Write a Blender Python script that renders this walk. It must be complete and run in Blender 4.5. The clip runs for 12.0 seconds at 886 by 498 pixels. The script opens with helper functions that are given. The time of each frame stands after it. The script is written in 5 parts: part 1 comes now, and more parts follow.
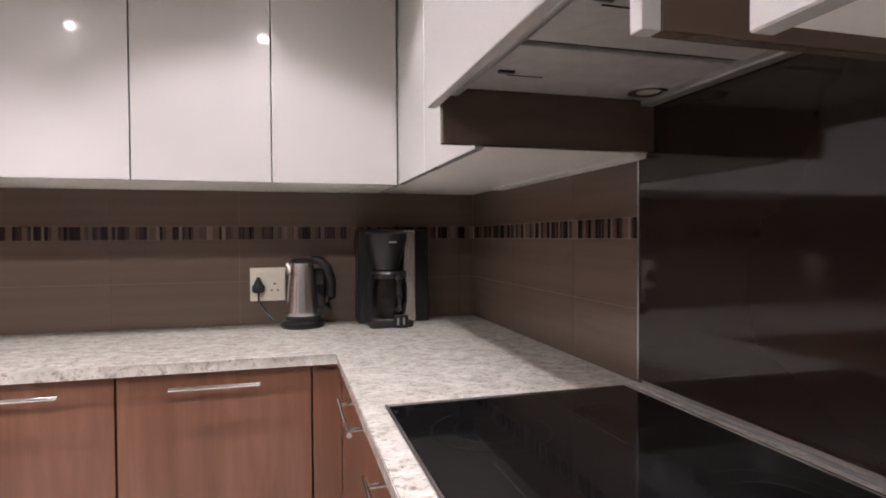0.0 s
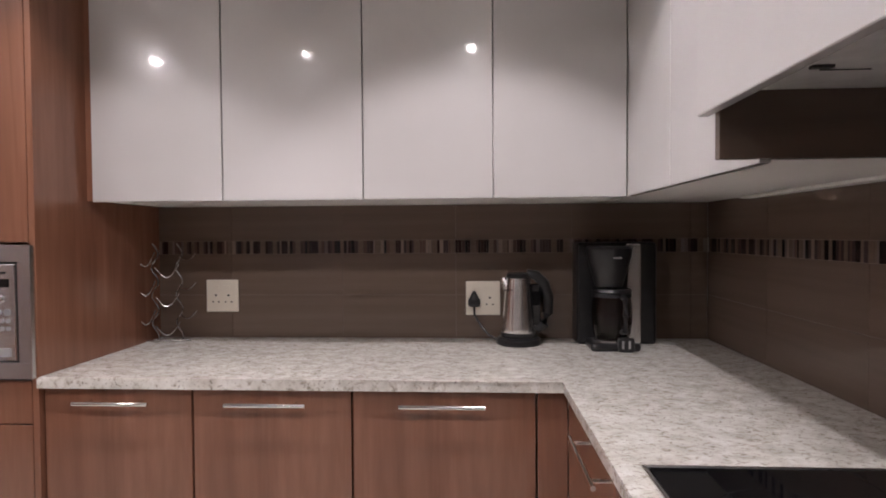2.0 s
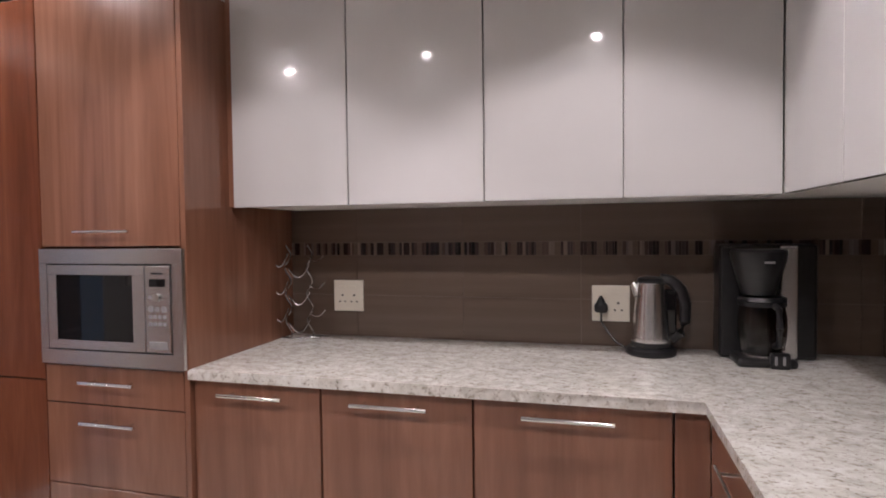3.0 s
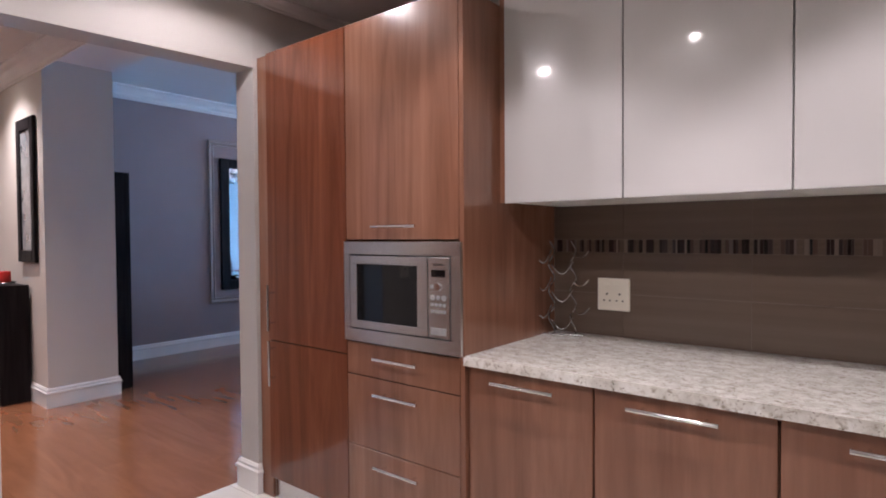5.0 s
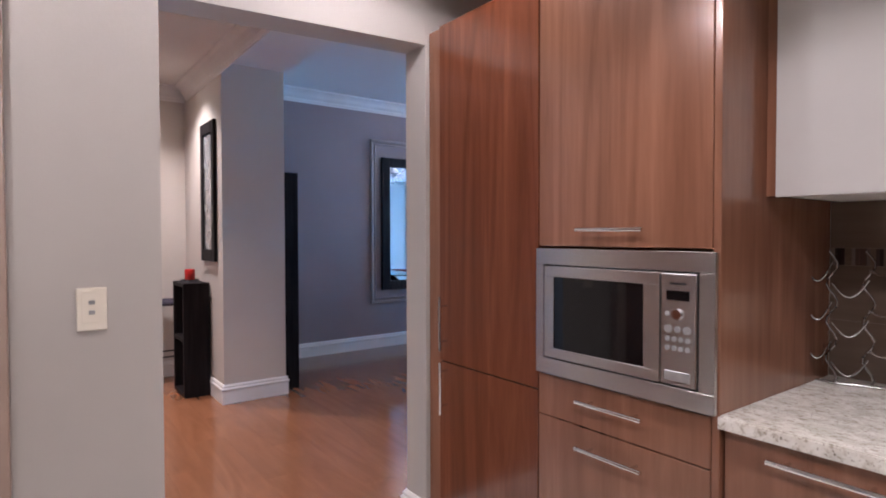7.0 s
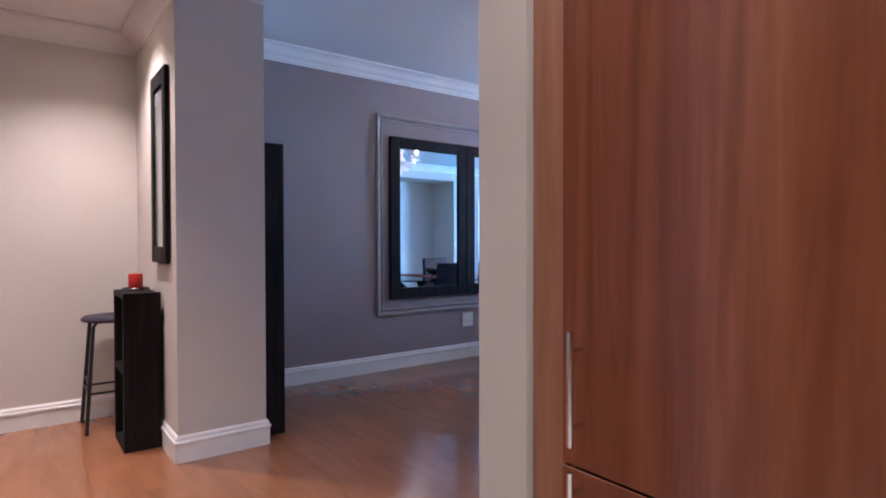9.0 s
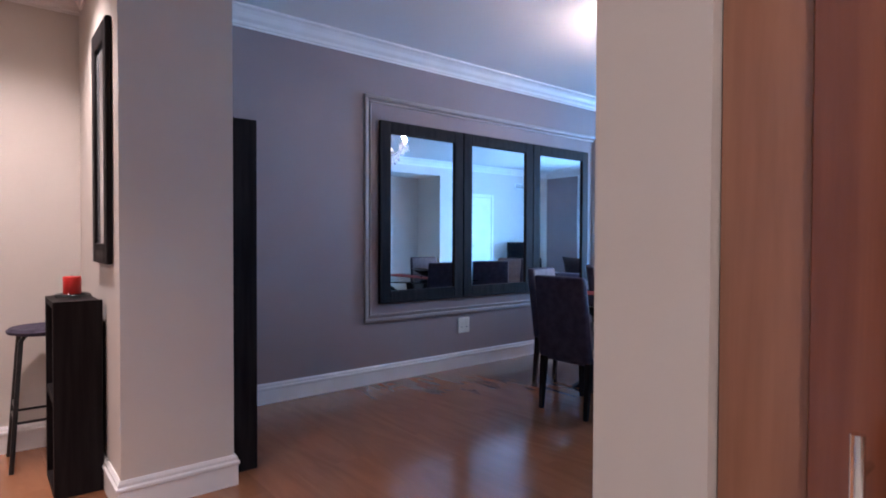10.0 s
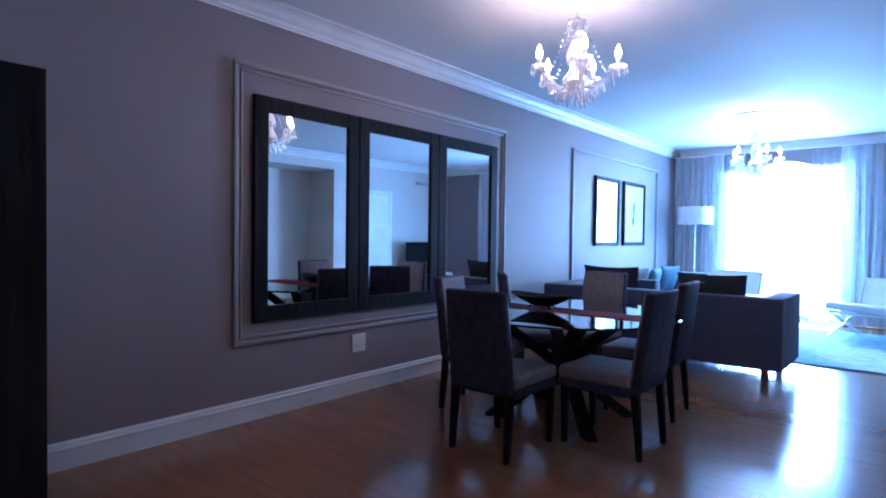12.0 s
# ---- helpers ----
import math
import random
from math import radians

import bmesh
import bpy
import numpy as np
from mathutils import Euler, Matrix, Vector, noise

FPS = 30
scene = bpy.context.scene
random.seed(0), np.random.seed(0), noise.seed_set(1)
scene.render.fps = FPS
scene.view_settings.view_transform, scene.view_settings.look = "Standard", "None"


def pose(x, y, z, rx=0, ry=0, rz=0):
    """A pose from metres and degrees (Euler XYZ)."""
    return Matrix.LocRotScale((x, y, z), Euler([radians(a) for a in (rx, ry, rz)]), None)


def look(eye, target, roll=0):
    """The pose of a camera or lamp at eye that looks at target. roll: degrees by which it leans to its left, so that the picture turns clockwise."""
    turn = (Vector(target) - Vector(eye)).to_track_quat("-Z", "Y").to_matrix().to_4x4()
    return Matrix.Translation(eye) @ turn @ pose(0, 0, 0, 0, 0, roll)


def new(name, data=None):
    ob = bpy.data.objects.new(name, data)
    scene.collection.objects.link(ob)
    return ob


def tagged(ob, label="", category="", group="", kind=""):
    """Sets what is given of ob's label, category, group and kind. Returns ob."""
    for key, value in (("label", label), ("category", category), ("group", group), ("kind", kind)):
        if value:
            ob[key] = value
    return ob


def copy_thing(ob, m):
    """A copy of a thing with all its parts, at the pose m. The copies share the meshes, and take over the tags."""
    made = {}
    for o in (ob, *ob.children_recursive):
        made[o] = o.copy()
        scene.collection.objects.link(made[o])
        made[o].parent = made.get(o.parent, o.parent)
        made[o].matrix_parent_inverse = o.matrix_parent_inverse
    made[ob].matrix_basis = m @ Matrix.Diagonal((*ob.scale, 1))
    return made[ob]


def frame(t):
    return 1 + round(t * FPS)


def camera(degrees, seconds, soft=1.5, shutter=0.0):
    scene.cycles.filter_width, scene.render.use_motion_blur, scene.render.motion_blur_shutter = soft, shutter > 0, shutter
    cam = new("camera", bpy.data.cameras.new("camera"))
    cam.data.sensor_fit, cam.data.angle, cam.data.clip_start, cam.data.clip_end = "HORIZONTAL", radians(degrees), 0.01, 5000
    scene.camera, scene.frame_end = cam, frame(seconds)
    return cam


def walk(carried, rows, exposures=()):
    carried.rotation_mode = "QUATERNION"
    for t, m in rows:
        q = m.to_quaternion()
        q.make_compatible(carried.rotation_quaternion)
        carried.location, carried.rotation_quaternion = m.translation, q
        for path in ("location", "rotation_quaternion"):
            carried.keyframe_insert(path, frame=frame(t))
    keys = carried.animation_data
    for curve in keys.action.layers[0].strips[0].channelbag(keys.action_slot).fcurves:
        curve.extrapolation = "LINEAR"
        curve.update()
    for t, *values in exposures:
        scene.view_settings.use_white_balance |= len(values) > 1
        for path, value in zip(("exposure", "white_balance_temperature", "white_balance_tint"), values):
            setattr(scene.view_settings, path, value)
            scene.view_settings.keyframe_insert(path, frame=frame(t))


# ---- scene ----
cam = camera(76.0, 12.0, soft=1.9)
PATH = [
    (0, (0.127, 0.293, 1.153), (0.661, 2.22, 1.111), -0.3),
    (0.5, (0.106, 0.323, 1.19), (0.533, 2.276, 1.143), -0.5),
    (1, (0.086, 0.367, 1.201), (0.338, 2.35, 1.151), -0.4),
    (1.5, (0.059, 0.395, 1.211), (0.129, 2.393, 1.158), -0.6),
    (2, (0.03, 0.422, 1.217), (-0.086, 2.418, 1.168), -0.4),
    (2.5, (0.002, 0.447, 1.232), (-0.3, 2.423, 1.174), -0.5),
    (3, (0.013, 0.479, 1.241), (-0.515, 2.407, 1.179), -0.7),
    (5, (-0.113, 0.463, 1.217), (-1.361, 2.025, 1.171), -0.4),
    (5.5, (-0.167, 0.456, 1.222), (-1.548, 1.902, 1.174), -0.4),
    (6, (-0.241, 0.481, 1.228), (-1.725, 1.821, 1.179), -0.3),
    (6.5, (-0.389, 0.562, 1.238), (-1.951, 1.81, 1.188), -0.3),
    (7, (-0.567, 0.676, 1.238), (-2.173, 1.867, 1.19), -0.1),
    (7.5, (-0.815, 0.855, 1.24), (-2.439, 2.02, 1.193), -0.1),
    (9.5, (-1.933, 1.279, 1.148), (-3.509, 2.51, 1.119), 0.0),
    (10, (-2.182, 1.404, 1.161), (-3.731, 2.668, 1.123), 0.2),
    (10.5, (-2.367, 1.516, 1.16), (-3.874, 2.83, 1.12), 0.4),
    (11, (-2.49, 1.685, 1.14), (-3.944, 3.057, 1.115), 0.6),
    (11.5, (-2.6, 1.825, 1.181), (-3.972, 3.28, 1.143), 0.7),
    (12, (-2.722, 1.888, 1.202), (-4.018, 3.412, 1.158), 0.7),
]
EXPOSURES = [(0.0, 0.38, 6500, 10), (0.8, 0.12, 6500, 10), (2.0, -0.05, 6500, 11), (5.0, 0.0, 6500, 13), (7.7, 0.08, 6500, 13), (9.5, 0.2, 6850, 18), (10.5, 0.03, 6950, 21), (11.5, -0.32, 6650, 25), (12.0, -0.45, 6550, 25)]
walk(cam, [(t, look(eye, target, roll)) for t, eye, target, roll in PATH], EXPOSURES)

# ---- world, daylight, lamps ----
KZ, HZ, LZ = 2.36, 2.540, 2.700         # ceilings: kitchen, hall, living room
YB, XR = 2.652, 0.922                   # kitchen: rear wall, side wall
XW0, XW1 = -2.722, -2.567                # wall with the opening
WX, YFAR, XE = -6.02, 11.87, -0.9       # living room: long wall, window wall, closing wall
CT, TF = 0.810, 2.0                            # worktop height, face of the tall units

world = bpy.data.worlds.new("sky")
scene.world = world
world.use_nodes = True
wn = world.node_tree
sky = wn.nodes.new("ShaderNodeTexSky")
sky.sky_type, sky.sun_disc = "NISHITA", False
sky.sun_elevation, sky.sun_rotation = radians(27), radians(8)
wn.links.new(sky.outputs[0], wn.nodes["Background"].inputs[0])
wn.nodes["Background"].inputs[1].default_value = 0.1

SPOT_W, BEAM_W, HALL_W, CHAND_W, WINDOW_W = 43.0, 40.0, 138.0, 13.0, 1280.0
SPOT_C, CHAND_C, DAY_C = (1.0, 0.915, 0.95), (1.0, 0.83, 0.84), (0.115, 0.43, 1.0)


def lamp(name, kind, place, watts, colour, target=None, **more):
    data = bpy.data.lights.new(name, kind)
    data.energy, data.color = watts, colour
    for key, value in more.items():
        if key == "spot_size":
            data.spot_size = value
        elif key == "spot_blend":
            data.spot_blend = value
        elif key == "shadow_soft_size":
            data.shadow_soft_size = value
        elif key == "size":
            data.shape, data.size, data.size_y = "RECTANGLE", value[0], value[1]
        elif key == "angle":
            data.angle = value
    ob = new(name, data)
    ob.matrix_world = look(place, target) if target else pose(*place)
    return ob


SPOTS = [(0.01, 0.55, 1.0), (-1.02, 0.51, 0.9), (-2.01, 0.46, 0.6)]
for sx, sy, k in SPOTS:
    lamp("kitchen_spot", "SPOT", (sx, sy, KZ - 0.012), SPOT_W * k, SPOT_C, spot_size=radians(170 if sx < -1.9 else 150), spot_blend=0.4, shadow_soft_size=0.03)
UNIT_SPOTS = [(0.0, 1.56, 1.0), (-1.02, 1.54, 0.72), (-2.0, 1.57, 0.66)]
for sx, sy, k in UNIT_SPOTS:
    lamp("unit_spot", "SPOT", (sx, sy, KZ - 0.012), BEAM_W * k, SPOT_C, spot_size=radians(158 if sx < -1.9 else 101), spot_blend=0.3, shadow_soft_size=0.02)
HALL_SPOTS = [(-5.34, 1.49), (-5.34, 0.1), (-3.8, 0.7)]
for sx, sy in HALL_SPOTS:
    lamp("hall_spot", "SPOT", (sx, sy, HZ - 0.012), HALL_W, SPOT_C, spot_size=radians(118), spot_blend=1.0, shadow_soft_size=0.03)
lamp("window_daylight", "AREA", (-4.4, YFAR - 0.02, 1.2), WINDOW_W, DAY_C, (-4.4, 5, 1.0), size=(1.7, 2.2))
lamp("sun", "SUN", (-8.2, 20, 7), 5.0, (1.0, 0.98, 0.95), (-3.4, 9.0, 0), angle=radians(0.6))


# ---- materials ----
def shade(name, c1, c2=None, scale=6.0, rough=0.5, metal=0.0, bump=0.0, bscale=60.0, stretch=(1, 1, 1), coat=0.0, detail=6.0,
          rough2=None, lo=0.35, hi=0.65, island=0.0, space="Object", sheen=0.0):
    m = bpy.data.materials.new(name)
    m.use_nodes = True
    n, l = m.node_tree.nodes, m.node_tree.links
    b = n["Principled BSDF"]
    co = n.new("ShaderNodeTexCoord")
    mp = n.new("ShaderNodeMapping")
    mp.inputs["Scale"].default_value = stretch
    l.new(co.outputs[space], mp.inputs[0])
    no = n.new("ShaderNodeTexNoise")
    no.inputs["Scale"].default_value, no.inputs["Detail"].default_value = scale, detail
    l.new(mp.outputs[0], no.inputs["Vector"])
    ramp = n.new("ShaderNodeValToRGB")
    ramp.color_ramp.elements[0].position, ramp.color_ramp.elements[1].position = lo, hi
    ramp.color_ramp.elements[0].color = (*c1, 1)
    ramp.color_ramp.elements[1].color = (*(c2 or c1), 1)
    l.new(no.outputs["Fac"], ramp.inputs[0])
    out = ramp.outputs[0]
    if island:
        info = n.new("ShaderNodeObjectInfo")
        hsv = n.new("ShaderNodeHueSaturation")
        rng = n.new("ShaderNodeMapRange")
        rng.inputs["To Min"].default_value, rng.inputs["To Max"].default_value = 1 - island, 1 + island
        l.new(info.outputs["Random"], rng.inputs[0])
        l.new(rng.outputs[0], hsv.inputs["Value"])
        l.new(out, hsv.inputs["Color"])
        out = hsv.outputs[0]
    l.new(out, b.inputs["Base Color"])
    b.inputs["Roughness"].default_value, b.inputs["Metallic"].default_value = rough, metal
    b.inputs["Coat Weight"].default_value = coat
    b.inputs["Coat Roughness"].default_value = 0.03
    b.inputs["Sheen Weight"].default_value = sheen
    if rough2 is not None:
        r2 = n.new("ShaderNodeMapRange")
        r2.inputs["To Min"].default_value, r2.inputs["To Max"].default_value = rough, rough2
        l.new(no.outputs["Fac"], r2.inputs[0])
        l.new(r2.outputs[0], b.inputs["Roughness"])
    if bump:
        nb = n.new("ShaderNodeTexNoise")
        nb.inputs["Scale"].default_value, nb.inputs["Detail"].default_value = bscale, 4
        l.new(mp.outputs[0], nb.inputs["Vector"])
        bp = n.new("ShaderNodeBump")
        bp.inputs["Strength"].default_value, bp.inputs["Distance"].default_value = bump, 0.01
        l.new(nb.outputs["Fac"], bp.inputs["Height"])
        l.new(bp.outputs[0], b.inputs["Normal"])
    return m


def glow(name, colour, strength):
    m = bpy.data.materials.new(name)
    m.use_nodes = True
    b = m.node_tree.nodes["Principled BSDF"]
    b.inputs["Base Color"].default_value = (*colour, 1)
    b.inputs["Emission Color"].default_value = (*colour, 1)
    b.inputs["Emission Strength"].default_value = strength
    return m


def glass(name, colour=(1, 1, 1), rough=0.0, ior=1.45, trans=1.0):
    m = bpy.data.materials.new(name)
    m.use_nodes = True
    b = m.node_tree.nodes["Principled BSDF"]
    b.inputs["Base Color"].default_value = (*colour, 1)
    b.inputs["Roughness"].default_value = rough
    b.inputs["Transmission Weight"].default_value = trans
    b.inputs["IOR"].default_value = ior
    return m


def granite_material():
    m = bpy.data.materials.new("cream granite")
    m.use_nodes = True
    n, l = m.node_tree.nodes, m.node_tree.links
    b = n["Principled BSDF"]
    co = n.new("ShaderNodeTexCoord")
    mp = n.new("ShaderNodeMapping")
    mp.inputs["Rotation"].default_value = (0, 0, 0.6)
    mp.inputs["Scale"].default_value = (1.0, 1.35, 1.0)
    l.new(co.outputs["Object"], mp.inputs[0])

    def noise(scale, detail, distort, stops):
        no = n.new("ShaderNodeTexNoise")
        no.inputs["Scale"].default_value, no.inputs["Detail"].default_value, no.inputs["Distortion"].default_value = scale, detail, distort
        l.new(mp.outputs[0], no.inputs["Vector"])
        rp = n.new("ShaderNodeValToRGB")
        e = rp.color_ramp.elements
        e[0].position, e[0].color = stops[0][0], (*stops[0][1], 1)
        e[1].position, e[1].color = stops[-1][0], (*stops[-1][1], 1)
        for p, c in stops[1:-1]:
            e.new(p).color = (*c, 1)
        l.new(no.outputs["Fac"], rp.inputs[0])
        return rp.outputs[0]

    one = (1, 1, 1)
    base = noise(22, 8, 0.6, [(0.32, (0.52, 0.50, 0.45)), (0.50, (0.64, 0.62, 0.57)), (0.66, (0.74, 0.73, 0.69))])
    grey = noise(62, 5, 0.5, [(0.30, (0.54, 0.50, 0.46)), (0.39, (0.83, 0.80, 0.77)), (0.46, one)])
    fleck = noise(125, 3, 0.2, [(0.27, (0.30, 0.27, 0.25)), (0.34, (0.74, 0.71, 0.68)), (0.40, one)])
    out = base
    for layer in (grey, fleck):
        mix = n.new("ShaderNodeMixRGB")
        mix.blend_type = "MULTIPLY"
        mix.inputs["Fac"].default_value = 1.0
        l.new(out, mix.inputs["Color1"])
        l.new(layer, mix.inputs["Color2"])
        out = mix.outputs[0]
    l.new(out, b.inputs["Base Color"])
    b.inputs["Roughness"].default_value = 0.16
    return m


def wood_material(name, c1, c2, c3, rough, axis="z", coat=0.0, island=0.0, fine=1.0, relief=0.03, grain=0.5, flame=0.0):
    m = bpy.data.materials.new(name)
    m.use_nodes = True
    n, l = m.node_tree.nodes, m.node_tree.links
    b = n["Principled BSDF"]
    co = n.new("ShaderNodeTexCoord")
    mp = n.new("ShaderNodeMapping")
    mp.inputs["Scale"].default_value = (7, 7, 0.55) if axis == "z" else ((0.8, 5, 5) if axis == "x" else (5, 0.8, 5))
    l.new(co.outputs["Object"], mp.inputs[0])
    vec = mp.outputs[0]
    if island:
        info = n.new("ShaderNodeObjectInfo")
        add = n.new("ShaderNodeVectorMath")
        mul = n.new("ShaderNodeMath")
        mul.operation = "MULTIPLY"
        mul.inputs[1].default_value = 37.0
        l.new(info.outputs["Random"], mul.inputs[0])
        l.new(mp.outputs[0], add.inputs[0])
        l.new(mul.outputs[0], add.inputs[1])
        vec = add.outputs[0]
    big = n.new("ShaderNodeTexNoise")
    big.inputs["Scale"].default_value, big.inputs["Detail"].default_value, big.inputs["Distortion"].default_value = 1.0, 7, 2.6
    small = n.new("ShaderNodeTexNoise")
    small.inputs["Scale"].default_value, small.inputs["Detail"].default_value = 11 * fine, 6
    l.new(vec, big.inputs["Vector"])
    l.new(vec, small.inputs["Vector"])
    ramp = n.new("ShaderNodeValToRGB")
    e = ramp.color_ramp.elements
    e[0].position, e[0].color = 0.32, (*c1, 1)
    e[1].position, e[1].color = 0.70, (*c3, 1)
    e.new(0.5).color = (*c2, 1)
    l.new(big.outputs["Fac"], ramp.inputs[0])
    r2 = n.new("ShaderNodeValToRGB")
    r2.color_ramp.elements[0].position, r2.color_ramp.elements[0].color = 0.3, (0.80, 0.78, 0.76, 1)
    r2.color_ramp.elements[1].position, r2.color_ramp.elements[1].color = 0.62, (1, 1, 1, 1)
    l.new(small.outputs["Fac"], r2.inputs[0])
    mix = n.new("ShaderNodeMixRGB")
    mix.blend_type = "MULTIPLY"
    mix.inputs["Fac"].default_value = grain
    l.new(ramp.outputs[0], mix.inputs["Color1"])
    l.new(r2.outputs[0], mix.inputs["Color2"])
    out = mix.outputs[0]
    if flame:
        # pointed growth rings of flat-sawn wood
        wave = n.new("ShaderNodeTexWave")
        wave.wave_type, wave.bands_direction = "BANDS", "Y" if axis == "x" else "X"
        wave.inputs["Scale"].default_value, wave.inputs["Distortion"].default_value = 0.16, 9.0
        wave.inputs["Detail"].default_value, wave.inputs["Detail Scale"].default_value, wave.inputs["Detail Roughness"].default_value = 2.0, 0.45, 0.45
        l.new(vec, wave.inputs["Vector"])
        rings = n.new("ShaderNodeValToRGB")
        rings.color_ramp.elements[0].position, rings.color_ramp.elements[0].color = 0.0, (0.62, 0.55, 0.50, 1)
        rings.color_ramp.elements[1].position, rings.color_ramp.elements[1].color = 0.85, (1, 1, 1, 1)
        l.new(wave.outputs["Fac"], rings.inputs[0])
        m2 = n.new("ShaderNodeMixRGB")
        m2.blend_type = "MULTIPLY"
        m2.inputs["Fac"].default_value = flame
        l.new(out, m2.inputs["Color1"])
        l.new(rings.outputs[0], m2.inputs["Color2"])
        out = m2.outputs[0]
    if island:
        hsv = n.new("ShaderNodeHueSaturation")
        rng = n.new("ShaderNodeMapRange")
        rng.inputs["To Min"].default_value, rng.inputs["To Max"].default_value = 1 - island, 1 + island
        l.new(info.outputs["Random"], rng.inputs[0])
        l.new(rng.outputs[0], hsv.inputs["Value"])
        l.new(out, hsv.inputs["Color"])
        out = hsv.outputs[0]
    l.new(out, b.inputs["Base Color"])
    b.inputs["Roughness"].default_value = rough
    b.inputs["Coat Weight"].default_value = coat
    b.inputs["Coat Roughness"].default_value = 0.12
    bp = n.new("ShaderNodeBump")
    bp.inputs["Strength"].default_value, bp.inputs["Distance"].default_value = relief, 0.004
    l.new(small.outputs["Fac"], bp.inputs["Height"])
    l.new(bp.outputs[0], b.inputs["Normal"])
    return m


WALNUT = wood_material("walnut veneer", (0.195, 0.084, 0.050), (0.235, 0.106, 0.065), (0.272, 0.129, 0.081), 0.22, coat=0.4, flame=0.3)
WALNUT_RED = wood_material("reddish walnut veneer", (0.118, 0.034, 0.016), (0.150, 0.045, 0.0215), (0.190, 0.062, 0.030), 0.22, coat=0.4, fine=1.6, flame=0.25)
LAMINATE = wood_material("oak laminate", (0.258, 0.102, 0.049), (0.288, 0.117, 0.058), (0.318, 0.134, 0.068), 0.18, axis="x", coat=0.3, island=0.03, relief=0.0, grain=0.2)
GLOSS = shade("white high-gloss lacquer", (0.50, 0.487, 0.478), (0.53, 0.517, 0.507), 2.0, 0.20, coat=0.6)
WHITE = shade("white painted board", (0.72, 0.70, 0.67), (0.76, 0.74, 0.71), 3.0, 0.45)
GRANITE = granite_material()
TILE = shade("brown glazed wall tile", (0.121, 0.087, 0.066), (0.138, 0.100, 0.077), 1.5, 0.13, stretch=(0.5, 0.5, 4), rough2=0.20, island=0.025, bump=0.008, bscale=9)
GROUT = shade("grey brown grout", (0.145, 0.107, 0.083), (0.165, 0.122, 0.096), 40, 0.6)
STICKS = [shade("mosaic stick", c, tuple(v * 1.3 for v in c), 30, 0.15, island=0.25) for c in
          ((0.022, 0.011, 0.010), (0.075, 0.045, 0.036), (0.17, 0.125, 0.10), (0.13, 0.10, 0.09), (0.045, 0.030, 0.028))]
STEEL = shade("brushed stainless steel", (0.66, 0.65, 0.65), (0.70, 0.69, 0.69), 4, 0.27, 1.0, stretch=(0.5, 1, 160), bump=0.015, bscale=6)
STEEL_V = shade("brushed kettle steel", (0.76, 0.75, 0.74), (0.79, 0.78, 0.77), 40, 0.25, 1.0, stretch=(3, 3, 0.05))
CHROME = shade("chrome", (0.75, 0.74, 0.73), (0.8, 0.8, 0.8), 3, 0.09, 1.0)
BLACKGLASS = shade("black ceramic glass", (0.004, 0.004, 0.005), (0.006, 0.006, 0.007), 3, 0.04)
BLACKPLASTIC = shade("black plastic", (0.010, 0.010, 0.011), (0.016, 0.016, 0.017), 30, 0.28)
GREYMARK = shade("grey printed ring", (0.018, 0.018, 0.02), (0.03, 0.03, 0.032), 40, 0.12)
SILVERMARK = shade("silver print", (0.36, 0.36, 0.37), (0.42, 0.42, 0.42), 40, 0.38, 0.6)
PLATE = shade("cream white switch plastic", (0.72, 0.67, 0.57), (0.76, 0.71, 0.61), 8, 0.32)
WIRE = shade("dull chrome wire", (0.34, 0.33, 0.33), (0.40, 0.39, 0.39), 5, 0.22, 1.0)
# near-black colour that stands in for the shade inside holes and gaps
DARKHOLE = shade("dark recess", (0.012, 0.010, 0.010), (0.02, 0.017, 0.015), 20, 0.7)
WALLWARM = shade("warm grey wall paint", (0.42, 0.395, 0.37), (0.455, 0.43, 0.405), 1.2, 0.62, bump=0.03, bscale=120)
WALLHALL = shade("beige wall paint", (0.54, 0.49, 0.44), (0.58, 0.53, 0.48), 1.2, 0.62, bump=0.03, bscale=120)
WALLGREY = shade("mauve grey wall paint", (0.243, 0.190, 0.193), (0.270, 0.214, 0.217), 1.0, 0.60, bump=0.03, bscale=120)
PANELPAINT = shade("pale grey moulding paint", (0.335, 0.295, 0.29), (0.37, 0.33, 0.325), 2, 0.5)
CEIL = shade("ceiling paint", (0.70, 0.68, 0.66), (0.73, 0.71, 0.69), 1.0, 0.75, bump=0.06, bscale=90)
SKIRT = shade("white skirting paint", (0.70, 0.68, 0.66), (0.76, 0.74, 0.72), 4, 0.38)
PORCELAIN = shade("white porcelain floor tile", (0.66, 0.63, 0.58), (0.74, 0.71, 0.67), 3, 0.12, island=0.03)
# base colour raised to stand in for haze over the blacks
BLACKWOOD = shade("black-brown wood", (0.010, 0.008, 0.009), (0.019, 0.016, 0.017), 4, 0.55, stretch=(8, 8, 0.6), bump=0.05)
MIRROR = shade("mirror silver", (0.86, 0.87, 0.88), (0.88, 0.89, 0.90), 1, 0.015, 1.0)
# blue cast and lift of the window haze are mixed into this dark cloth
CHAIRFAB = shade("dark brown leather cloth with blue haze tint", (0.040, 0.035, 0.052), (0.058, 0.050, 0.074), 20, 0.65, bump=0.25, bscale=300)
SEATFAB = shade("taupe seat cloth", (0.19, 0.16, 0.175), (0.24, 0.205, 0.22), 25, 0.75, bump=0.25, bscale=300)
# charcoal shifted to navy: the blue window light is put into the colour
SOFAFAB = shade("charcoal sofa cloth with blue haze tint", (0.045, 0.056, 0.100), (0.064, 0.078, 0.135), 40, 0.85, bump=0.4, bscale=400, sheen=0.2)
